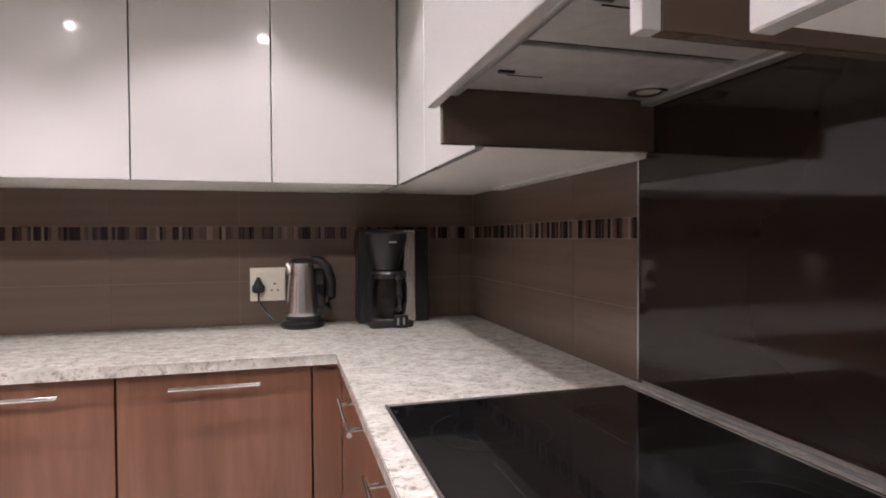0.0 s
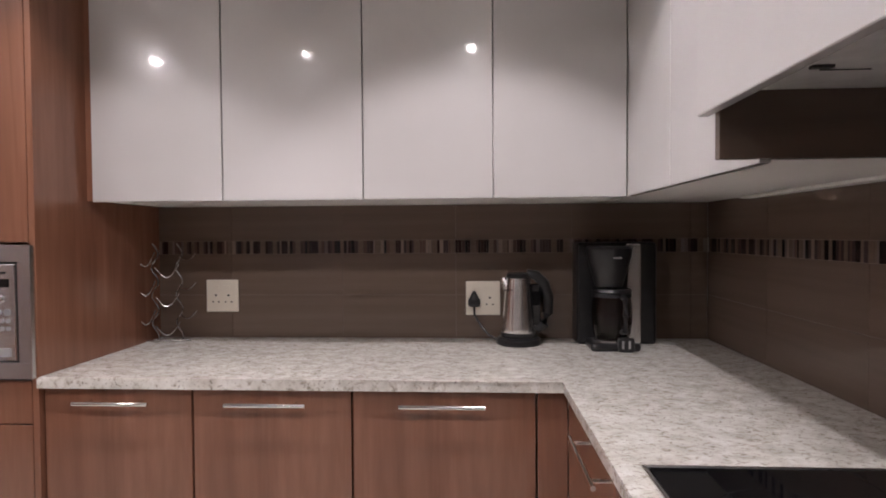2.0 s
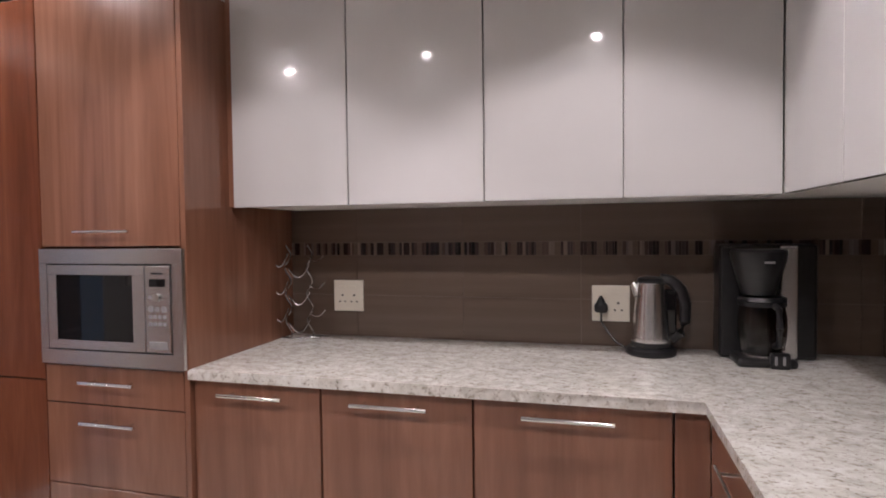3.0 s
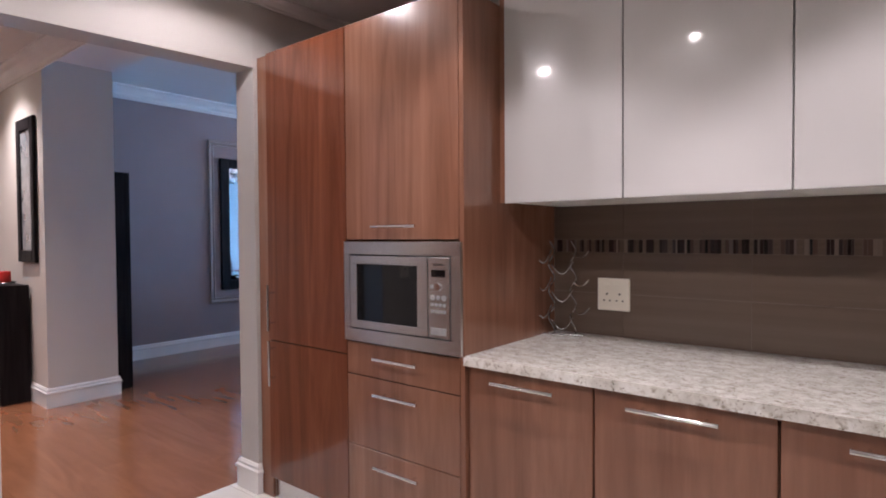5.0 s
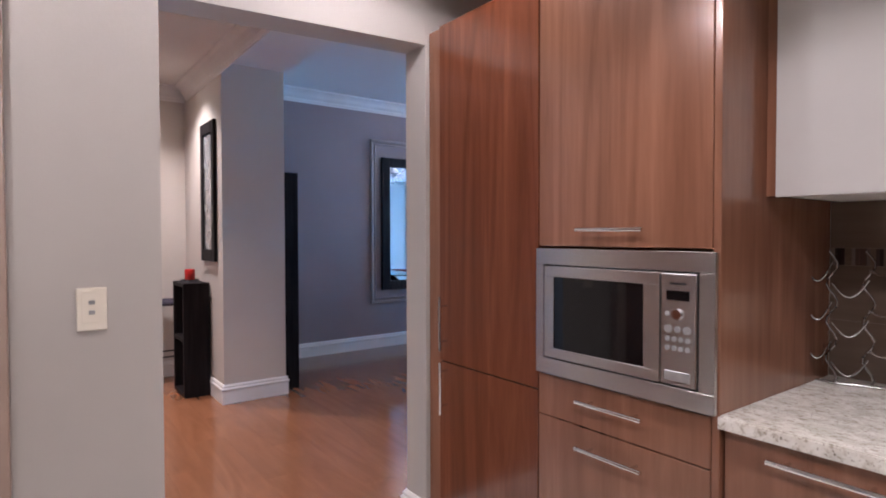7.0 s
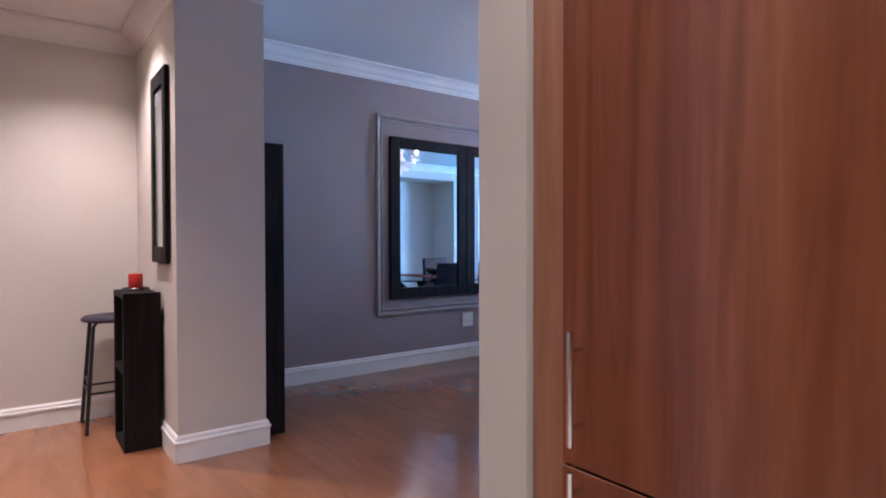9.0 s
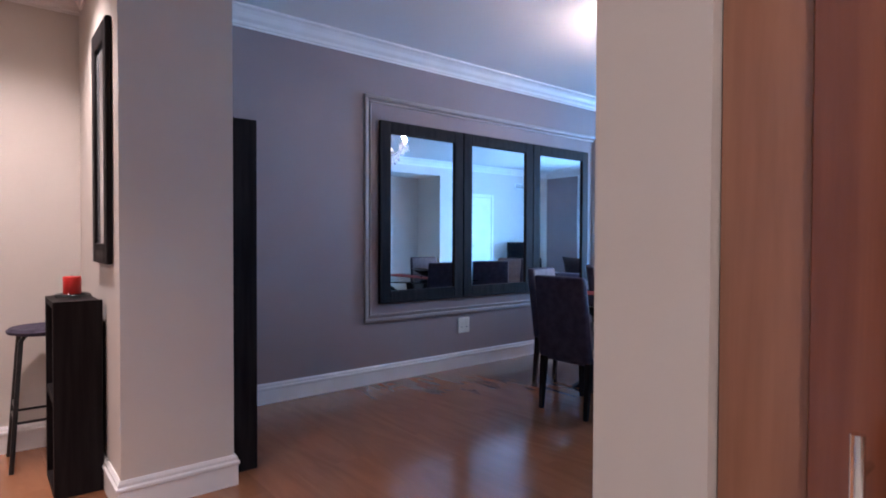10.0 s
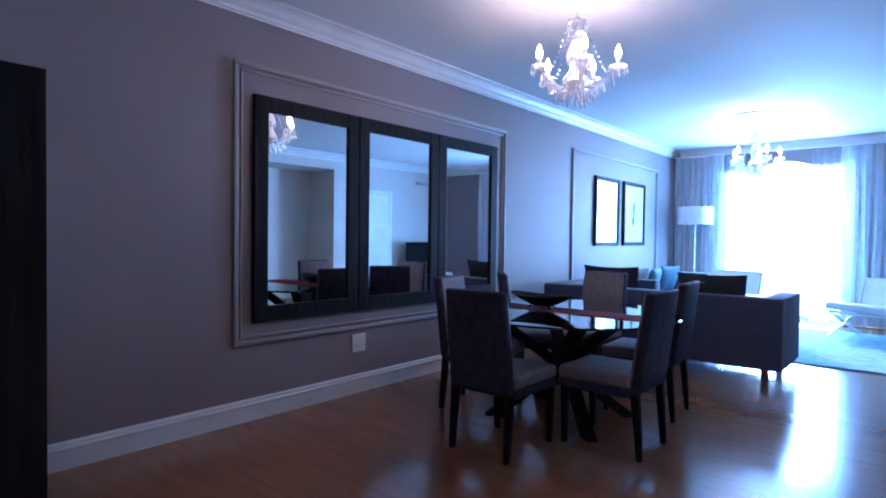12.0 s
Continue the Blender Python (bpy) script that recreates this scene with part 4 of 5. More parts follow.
part("rim", lathe(bmesh.new(), -5.38, 1.74, [(0.070, BZ + 0.012), (0.073, BZ + 0.015), (0.070, BZ + 0.018), (0.067, BZ + 0.015)], 28, True), BLACKPLASTIC, t, smooth=True)
for k in range(5):
    part("wire", tube(bmesh.new(), [(-5.44 + 0.03 * k, 1.69, BZ + 0.013), (-5.44 + 0.03 * k, 1.79, BZ + 0.013)], 0.002, 6), BLACKPLASTIC, t)
for k in range(3):
    a = 2.1 * k + 0.4
    part("foot", tube(bmesh.new(), [(-5.38 + 0.06 * math.cos(a), 1.74 + 0.06 * math.sin(a), BZ), (-5.38 + 0.068 * math.cos(a), 1.74 + 0.068 * math.sin(a), BZ + 0.014)], 0.003, 6), BLACKPLASTIC, t)
t = thing("candle", (-5.38, 1.74, BZ + 0.016), "thick red pillar candle on a wire tray", "candle")
part("wax", lathe(bmesh.new(), -5.38, 1.74, [(0.036, BZ + 0.016), (0.038, BZ + 0.020), (0.038, BZ + 0.094), (0.035, BZ + 0.099), (0.012, BZ + 0.096)], 28), CANDLE, t, smooth=True)
part("wick", tube(bmesh.new(), [(-5.38, 1.74, BZ + 0.095), (-5.379, 1.74, BZ + 0.108)], 0.0012, 6), BLACKPLASTIC, t)

SXC, SYC, SZ = -5.79, 1.66, 0.66
t = thing("bar_stool", (SXC, SYC, 0), "black bar stool with a round padded seat beside the shelf box", "stool")
part("seat", lathe(bmesh.new(), SXC, SYC, [(0.13, SZ), (0.158, SZ + 0.008), (0.163, SZ + 0.022), (0.150, SZ + 0.036), (0.08, SZ + 0.042), (0.01, SZ + 0.043)], 32), CHAIRFAB, t, smooth=True)
for sx in (-1, 1):
    for sy in (-1, 1):
        part("leg", tube(bmesh.new(), [(SXC + 0.08 * sx, SYC + 0.08 * sy, SZ + 0.005), (SXC + 0.105 * sx, SYC + 0.105 * sy, SZ - 0.02), (SXC + 0.15 * sx, SYC + 0.15 * sy, 0.0)], 0.011, 10), BLACKPLASTIC, t, smooth=True)
for z, r in ((0.24, 0.133), (0.30, 0.129)):
    for a, b in (((-1, -1), (1, -1)), ((1, -1), (1, 1)), ((1, 1), (-1, 1)), ((-1, 1), (-1, -1))):
        if z < 0.25 or a[0] != b[0]:
            part("rung", tube(bmesh.new(), [(SXC + r * a[0], SYC + r * a[1], z), (SXC + r * b[0], SYC + r * b[1], z)], 0.007, 8), BLACKPLASTIC, t, smooth=True)

t = thing("tall_bookcase", (-5.35, 2.40, 0), "tall narrow black-brown bookcase standing behind the pier", "bookcase")
part("side", bbox(-5.00, -4.97, CY1 + 0.024, 2.477, 0, 1.745, 0.002), BLACKWOOD, t)
part("side", bbox(-5.72, -5.69, CY1 + 0.024, 2.477, 0, 1.745, 0.002), BLACKWOOD, t)
part("back", bbox(-5.69, -5.00, CY1 + 0.024, CY1 + 0.034, 0, 1.745), BLACKWOOD, t)
for z in (0, 0.42, 0.85, 1.28, 1.715):
    part("shelf", bbox(-5.69, -5.00, CY1 + 0.035, 2.472, z, z + 0.03, 0.001), BLACKWOOD, t)


# ---- living room wall: moulded panels, mirrors, prints ----
def wall_panel(name, y0, y1, z0, z1, label):
    t = thing(name, (WX, (y0 + y1) / 2, z0), label, "wall moulding", "moulded wall panels")
    for inset, w, dep in ((0.0, 0.030, 0.022), (0.045, 0.016, 0.014)):
        a0, a1, b0, b1 = y0 + inset, y1 - inset, z0 + inset, z1 - inset
        for ya, yb, za, zb in ((a0, a1, b0, b0 + w), (a0, a1, b1 - w, b1), (a0, a0 + w, b0 + w, b1 - w), (a1 - w, a1, b0 + w, b1 - w)):
            part("moulding", bbox(WX, WX + dep, ya, yb, za, zb, 0.005, 2), PANELPAINT, t, smooth=True)


wall_panel("wall_panel", 3.735, 6.730, 0.490, 2.289, "pale grey rectangular wall moulding framing three mirrors")
wall_panel("wall_panel", 8.170, 11.04, 0.490, 2.300, "pale grey rectangular wall moulding framing two prints")


def wall_mirror(y0, y1):
    z0, z1, f = 0.635, 2.097, 0.100
    t = thing("wall_mirror", (WX, (y0 + y1) / 2, z0), "large mirror in a flat black-brown wooden frame", "mirror", "three wall mirrors")
    for ya, yb, za, zb in ((y0, y0 + f, z0, z1), (y1 - f, y1, z0, z1), (y0 + f, y1 - f, z0, z0 + f), (y0 + f, y1 - f, z1 - f, z1)):
        part("frame_bar", bbox(WX + 0.001, WX + 0.038, ya, yb, za, zb, 0.003), BLACKWOOD, t)
    part("glass", bbox(WX + 0.004, WX + 0.020, y0 + f - 0.005, y1 - f + 0.005, z0 + f - 0.005, z1 - f + 0.005), MIRROR, t, "silvered mirror glass")


for a, b in ((3.865, 4.737), (4.745, 5.657), (5.665, 6.545)):
    wall_mirror(a, b)


def print_frame(y0, y1, k):
    z0, z1, f = 1.105, 2.020, 0.05
    t = thing("framed_print", (WX, (y0 + y1) / 2, z0), "dark-framed white print with a small grey figure", "picture", "pair of prints")
    for ya, yb, za, zb in ((y0, y0 + f, z0, z1), (y1 - f, y1, z0, z1), (y0 + f, y1 - f, z0, z0 + f), (y0 + f, y1 - f, z1 - f, z1)):
        part("frame_bar", bbox(WX + 0.001, WX + 0.035, ya, yb, za, zb, 0.003), BLACKWOOD, t)
    part("print", bbox(WX + 0.003, WX + 0.018, y0 + f - 0.005, y1 - f + 0.005, z0 + f - 0.005, z1 - f + 0.005), ARTPAPER, t, "white glazed print")
    yc = (y0 + y1) / 2 - 0.03
    bm = bmesh.new()
    pts = [(0, -0.27), (0.05, -0.12), (0.03, 0.02), (0.09, 0.16), (0.02, 0.24), (-0.05, 0.14), (-0.02, 0.0), (-0.06, -0.14)]
    bm.faces.new([bm.verts.new((WX + 0.0195, yc + (a if k else -a), 1.56 + b * (0.8 if k else 1.0))) for a, b in pts])
    part("figure", bm, ARTFIG, t, "soft grey plain figure shape")


print_frame(8.78, 9.54, 0)
print_frame(9.69, 10.48, 1)
t = thing("wall_socket", (WX, 4.775, 0.31), "white double wall socket above the skirting", "socket")
part("plate", bbox(WX, WX + 0.010, 4.71, 4.842, 0.312, 0.448, 0.003, 2), PLATE, t)
for y in (4.747, 4.805):
    part("rocker", bbox(WX + 0.0095, WX + 0.013, y - 0.008, y + 0.008, 0.395, 0.415, 0.001), PLATE, t)
    part("pin_hole", tube(bmesh.new(), [(WX + 0.0095, y, 0.362), (WX + 0.0112, y, 0.362)], 0.005, 8), DARKHOLE, t)


# ---- dining set ----
def build_chair():
    t = thing("dining_chair", (0, 0, 0), "high-backed dining chair in dark cloth with dark tapered legs", "chair", "chairs round the table")
    bm = box(bmesh.new(), -0.215, 0.215, -0.20, 0.235, 0.385, 0.455, 0.022, 3)
    for v in bm.verts:
        if v.co.z > 0.43:
            v.co.z += 0.012 * (1 - (v.co.x / 0.215) ** 2)
    part("seat", bm, SEATFAB, t, "taupe padded seat", True)
    part("seat_frame", bbox(-0.212, 0.212, -0.21, 0.225, 0.335, 0.388, 0.006), CHAIRFAB, t)
    bm = box(bmesh.new(), -0.205, 0.205, -0.255, -0.200, 0.36, 0.915, 0.016, 3)
    for v in bm.verts:
        h = max(0.0, v.co.z - 0.42)
        v.co.y -= 0.09 * h + 0.10 * h * h
        v.co.x *= 1.0 - 0.10 * h
    part("backrest", bm, CHAIRFAB, t, smooth=True)
    bm = box(bmesh.new(), -0.195, 0.195, -0.202, -0.190, 0.47, 0.905, 0.004, 2)
    for v in bm.verts:
        h = max(0.0, v.co.z - 0.42)
        v.co.y -= 0.09 * h + 0.10 * h * h
        v.co.x *= 1.0 - 0.10 * h
    part("back_cushion", bm, SEATFAB, t, "taupe padded front of the backrest", True)
    for sx in (-1, 1):
        for y, lean in ((-0.22, -0.03), (0.20, 0.0)):
            bm = box(bmesh.new(), sx * 0.185 - 0.022, sx * 0.185 + 0.022, y - 0.022, y + 0.022, 0.0, 0.36, 0.003)
            for v in bm.verts:
                k = 1 - v.co.z / 0.36
                v.co.x = sx * 0.185 + (v.co.x - sx * 0.185) * (1 - 0.35 * k)
                v.co.y = y + (v.co.y - y) * (1 - 0.35 * k) + lean * k
            part("leg", bm, BLACKWOOD, t)
    return t


chair = build_chair()
CHAIRS = [(-4.57, 4.63, 0), (-4.12, 5.08, 90), (-4.22, 5.86, 94), (-5.09, 5.15, -76), (-5.12, 5.90, -52), (-4.86, 6.28, 176)]
chair.matrix_basis = pose(CHAIRS[0][0], CHAIRS[0][1], 0, 0, 0, CHAIRS[0][2])
for x, y, a in CHAIRS[1:]:
    copy_thing(chair, pose(x, y, 0, 0, 0, a))

TCX, TCY, TTZ = -4.58, 5.33, 0.710
t = thing("dining_table", (TCX, TCY, 0), "round glass dining table on crossed black wooden legs", "table")
part("tabletop", lathe(bmesh.new(), TCX, TCY, [(0.745, TTZ - 0.014), (0.752, TTZ - 0.011), (0.752, TTZ - 0.003), (0.747, TTZ)], 72), TABLEGLASS, t, "smoked glass top", False)
for k in range(4):
    a = radians(45 + 90 * k)
    c, s = math.cos(a), math.sin(a)
    bm = bmesh.new()
    lo, hi = (0.46, 0.0), (-0.50, TTZ - 0.016)
    ring = []
    for (r, z) in (lo, hi):
        for da, dz in ((-0.055, 0), (0.055, 0)):
            for side in (-0.035, 0.035):
                ring.append(bm.verts.new((TCX + (r + da) * c - (side + (0.037 if k % 2 else -0.037)) * s, TCY + (r + da) * s + (side + (0.037 if k % 2 else -0.037)) * c, z)))
    v = ring
    for f in ((0, 1, 3, 2), (4, 6, 7, 5), (0, 4, 5, 1), (2, 3, 7, 6), (0, 2, 6, 4), (1, 5, 7, 3)):
        bm.faces.new([v[i] for i in f])
    part("leg", bm, BLACKWOOD, t, "slanted black-brown leg beam")
t = thing("table_runner", (TCX, TCY, TTZ), "red cloth runner laid across the glass table", "table runner")
bm = bmesh.new()
cols, rows = 28, 5
g = [[bm.verts.new((TCX - 0.64 + 1.28 * i / cols, TCY - 0.13 + 0.26 * j / rows + 0.02 * (i / cols - 0.5), TTZ + 0.0025 + 0.0015 * math.sin(i * 1.1 + j))) for j in range(rows + 1)] for i in range(cols + 1)]
for i in range(cols):
    for j in range(rows):
        bm.faces.new((g[i][j], g[i + 1][j], g[i + 1][j + 1], g[i][j + 1]))
bmesh.ops.solidify(bm, geom=bm.faces[:], thickness=-0.002)
part("cloth", bm, RED, t, smooth=True)
t = thing("wooden_bowl", (TCX - 0.16, TCY, TTZ + 0.006), "wide dark boat-shaped bowl on the red runner", "bowl")
bm = bmesh.new()
lathe(bm, 0, 0, [(0.07, 0.030), (0.10, 0.036), (0.17, 0.060), (0.24, 0.092), (0.245, 0.096), (0.232, 0.095), (0.16, 0.070), (0.06, 0.042)], 40)
for v in bm.verts:
    v.co.y *= 0.55
    v.co.z += 0.35 * v.co.x * v.co.x
bmesh.ops.translate(bm, verts=bm.verts, vec=(TCX - 0.16, TCY, TTZ - 0.008))
part("bowl_shell", bm, BLACKWOOD, t, smooth=True)
for k in range(4):
    a = radians(45 + 90 * k)
    fx, fy = TCX - 0.16 + 0.09 * math.cos(a), TCY + 0.045 * math.sin(a)
    part("foot", tube(bmesh.new(), [(fx + 0.03 * math.cos(a), fy + 0.012 * math.sin(a), TTZ + 0.006), (fx, fy, TTZ + 0.026)], 0.006, 8), BLACKWOOD, t, smooth=True)


# ---- chandeliers ----
def chandelier(cx, cy, top, lit, label, size=1.0):
    t = thing("chandelier", (cx, cy, top), label, "chandelier", "crystal chandeliers")
    zc = top - 0.592 * size
    part("ceiling_rose", lathe(bmesh.new(), cx, cy, [(0.05, top), (0.055, top - 0.01), (0.03, top - 0.035), (0.01, top - 0.045)], 20), CHROME, t, smooth=True)
    part("plaster_rose", lathe(bmesh.new(), cx, cy, [(0.31, top), (0.315, top - 0.008), (0.29, top - 0.02), (0.22, top - 0.014), (0.20, top - 0.024), (0.10, top - 0.018), (0.05, top - 0.03)], 48), SKIRT, t, "round white plaster ceiling rose", True)
    part("stem", tube(bmesh.new(), [(cx, cy, top - 0.03), (cx, cy, zc + 0.38 * size)], 0.005, 8), CHROME, t)
    part("column", lathe(bmesh.new(), cx, cy, [(0.016, zc + 0.40 * size), (0.05, zc + 0.38 * size), (0.055, zc + 0.365 * size), (0.025, zc + 0.345 * size), (0.045, zc + 0.31 * size), (0.058, zc + 0.27 * size), (0.03, zc + 0.25 * size), (0.048, zc + 0.20 * size), (0.06, zc + 0.15 * size),
         (0.036, zc + 0.10 * size), (0.04, zc + 0.05 * size), (0.075, zc), (0.08, zc - 0.03 * size), (0.05, zc - 0.06 * size), (0.012, zc - 0.09 * size)], 20), CRYSTAL, t, "turned crystal column", True)
    part("hub", lathe(bmesh.new(), cx, cy, [(0.05, zc - 0.035), (0.062, zc - 0.02), (0.05, zc - 0.005)], 20), CHROME, t, smooth=True)
    drop = []
    R = 0.27 * size
    for k in range(5):
        a = 2 * math.pi * k / 5 + 0.35
        c, s = math.cos(a), math.sin(a)
        arm = [(cx + c * R * u, cy + s * R * u, zc + size * (-0.02 - 0.06 * math.sin(math.pi * min(1, u * 1.1)) + 0.06 * u * u)) for u in [i / 9 for i in range(10)]]
        part("arm", tube(bmesh.new(), arm, 0.011, 8), CRYSTAL, t, "curved glass arm", True)
        ex, ey, ez = arm[-1]
        part("drip_dish", lathe(bmesh.new(), ex, ey, [(0.01, ez), (0.035, ez + 0.004), (0.052, ez + 0.018), (0.050, ez + 0.020), (0.03, ez + 0.010), (0.01, ez + 0.008)], 16), CRYSTAL, t, smooth=True)
        part("candle_sleeve", lathe(bmesh.new(), ex, ey, [(0.012, ez + 0.008), (0.012, ez + 0.07 * size)], 12), WHITE, t, smooth=True)
        b0 = ez + 0.07 * size
        part("bulb", lathe(bmesh.new(), ex, ey, [(0.010, b0), (0.016, b0 + 0.016), (0.018, b0 + 0.030), (0.012, b0 + 0.055), (0.003, b0 + 0.080)], 14), BULB if lit else WHITE, t, "glowing candle bulb" if lit else "", True)
        if lit:
            lamp("chandelier_bulb", "POINT", (ex, ey, b0 + 0.04), CHAND_W, CHAND_C, shadow_soft_size=0.022)
        for m in range(4):
            b = a + 2 * math.pi * m / 4
            drop.append((ex + 0.05 * math.cos(b), ey + 0.05 * math.sin(b), ez + 0.012, 0.055 * size))
        for m in range(4):
            b = a + 2 * math.pi * (m + 0.5) / 4
            drop.append((ex + 0.047 * math.cos(b), ey + 0.047 * math.sin(b), ez + 0.010, (0.05 + 0.02 * (m % 3)) * size))
        for u in (2, 4, 6, 8):
            for sgn in (-1, 1):
                drop.append((arm[u][0] - sgn * 0.012 * s, arm[u][1] + sgn * 0.012 * c, arm[u][2] - 0.004, (0.065 + 0.02 * ((u + k) % 3)) * size))
        # bead strings from the crown to the arms
        bm = bmesh.new()
        for q in range(13):
            f = q / 12
            px, py = cx + c * (0.05 + (R * 0.85 - 0.05) * f), cy + s * (0.05 + (R * 0.85 - 0.05) * f)
            pz = zc + 0.37 * size * (1 - f) ** 1.6 - 0.02 * f + 0.015
            bmesh.ops.create_icosphere(bm, subdivisions=1, radius=0.007, matrix=Matrix.Translation((px, py, pz)))
        tagged(part("bead_string", bm, CRYSTAL, t, smooth=True), kind="stuff")
    for k in range(24):
        a = 2 * math.pi * k / 24
        rr = 0.13 if k % 3 == 0 else (0.09 if k % 3 == 1 else 0.05)
        drop.append((cx + rr * math.cos(a), cy + rr * math.sin(a), zc - 0.07 * size + (0.03 if k % 3 == 0 else 0.0), (0.08 if k % 2 else 0.10) * size))
    for k in range(10):
        a = 2 * math.pi * k / 10 + 0.2
        drop.append((cx + 0.055 * math.cos(a), cy + 0.055 * math.sin(a), zc + 0.375 * size, 0.07 * size))
        drop.append((cx + 0.05 * math.cos(a), cy + 0.05 * math.sin(a), zc + 0.155 * size, 0.06 * size))
    drop.append((cx, cy, zc - 0.09 * size, 0.11 * size))
    mesh = None
    for x, y, z, h in drop:
        if mesh is None:
            bm = lathe(bmesh.new(), 0, 0, [(0.0015, 0.0), (0.003, -0.3), (0.0085, -0.6), (0.0105, -0.8), (0.0055, -0.97)], 6)
            bmesh.ops.recalc_face_normals(bm, faces=bm.faces)
            mesh = bpy.data.meshes.new("crystal_drop")
            bm.to_mesh(mesh)
            bm.free()
            mesh.materials.append(CRYSTAL)
        ob = new("crystal_drop", mesh)
        ob.parent = t
        ob.location = Vector((x, y, z)) - WLOC[t]
        ob.scale = (1, 1, h)


chandelier(-4.355, 5.03, LZ, True, "crystal chandelier with five lit candle bulbs over the dining table", 0.90)
chandelier(-4.31, 9.57, LZ, True, "crystal chandelier over the seating area, lost in daylight", 0.95)

# ---- sofas and cushions ----
def sofa(name, x0, x1, y0, y1, back, label, seats):
    """back: the side of the backrest, '-y' or '-x'."""
    t = thing(name, ((x0 + x1) / 2, (y0 + y1) / 2, 0), label, "sofa", "sofas")
    zb, zs, zt, w = 0.105, 0.40, 0.715, 0.17
    part("base", bbox(x0 + w, x1 - w, y0 + 0.01, y1 - 0.01, zb, 0.27, 0.01) if back == "-y" else bbox(x0 + 0.01, x1 - 0.01, y0 + w, y1 - w, zb, 0.27, 0.01), SOFAFAB, t)
    if back == "-y":
        part("backrest", bbox(x0, x1, y0, y0 + w, zb, zt, 0.02, 3), SOFAFAB, t, smooth=True)
        arms = ((x0, x0 + w, y0 + w + 0.001, y1), (x1 - w, x1, y0 + w + 0.001, y1))
        n = (x1 - x0 - 2 * w) / seats
        pads = [(x0 + w + n * k + 0.004, x0 + w + n * (k + 1) - 0.004, y0 + w + 0.005, y1 - 0.01) for k in range(seats)]
    else:
        part("backrest", bbox(x0, x0 + w, y0 + 0.002, y1 - 0.002, zb, zt, 0.02, 3), SOFAFAB, t, smooth=True)
        arms = ((x0 + w + 0.002, x1, y0, y0 + w), (x0 + w + 0.002, x1, y1 - w, y1))
        n = (y1 - y0 - 2 * w) / seats
        pads = [(x0 + w + 0.005, x1 - 0.01, y0 + w + n * k + 0.004, y0 + w + n * (k + 1) - 0.004) for k in range(seats)]
    for a in arms:
        part("armrest", bbox(*a, zb, zt, 0.015, 3), SOFAFAB, t, smooth=True)
    for a in pads:
        part("seat_cushion", bbox(*a, 0.272, 0.43, 0.035, 3), SOFAFAB, t, smooth=True)
    for x in (x0 + 0.14, x1 - 0.14):
        for y in (y0 + 0.10, y1 - 0.10):
            part("leg", bbox(x - 0.03, x + 0.03, y - 0.012, y + 0.012, 0, zb + 0.002, 0.002), CHROME, t, "flat chrome leg")


sofa("sofa", -5.85, -3.60, 7.25, 8.09, "-y", "long charcoal cloth sofa on flat chrome legs, seen from behind", 3)
sofa("sofa", -5.95, -5.12, 8.55, 10.75, "-x", "charcoal cloth sofa set along the panelled wall", 3)


def cushion(x, y, z, w, h, turn, tilt, mat, label):
    t = thing("cushion", (0, 0, 0), label, "cushion", "loose cushions")
    bm = bmesh.new()
    n = 12
    top = {}
    for sgn in (1, -1):
        for i in range(n + 1):
            for j in range(n + 1):
                u, v = 2 * i / n - 1, 2 * j / n - 1
                d = 0.062 * ((1 - u ** 4) * (1 - v ** 4)) ** 0.7 * sgn
                pu, pv = u * (1 - 0.07 * (1 - v * v) * abs(u) ** 3), v * (1 - 0.07 * (1 - u * u) * abs(v) ** 3)
                if sgn < 0 and (i in (0, n) or j in (0, n)):
                    top[(sgn, i, j)] = top[(1, i, j)]
                else:
                    top[(sgn, i, j)] = bm.verts.new((pu * w / 2, d, h / 2 + pv * h / 2))
        for i in range(n):
            for j in range(n):
                q = [top[(sgn, i, j)], top[(sgn, i + 1, j)], top[(sgn, i + 1, j + 1)], top[(sgn, i, j + 1)]]
                bm.faces.new(q if sgn > 0 else q[::-1])
    part("cover", bm, mat, t, smooth=True)
    t.matrix_basis = pose(x, y, z, tilt, 0, turn)


cushion(-5.20, 7.58, 0.432, 0.58, 0.50, 2, 12, CUSHION, "dark oblong cushion leaning on the sofa back")
cushion(-4.22, 7.58, 0.432, 0.62, 0.47, -3, 12, CUSHION, "dark oblong cushion leaning on the sofa back")
cushion(-5.62, 9.10, 0.43, 0.42, 0.42, 84, 18, CUSHION, "dark square cushion on the wall-side sofa")
cushion(-5.59, 10.15, 0.43, 0.42, 0.42, 70, 18, BLUECUSHION, "teal square cushion on the wall-side sofa")
cushion(-5.59, 9.62, 0.43, 0.40, 0.40, 96, 16, BLUECUSHION, "teal square cushion on the wall-side sofa")


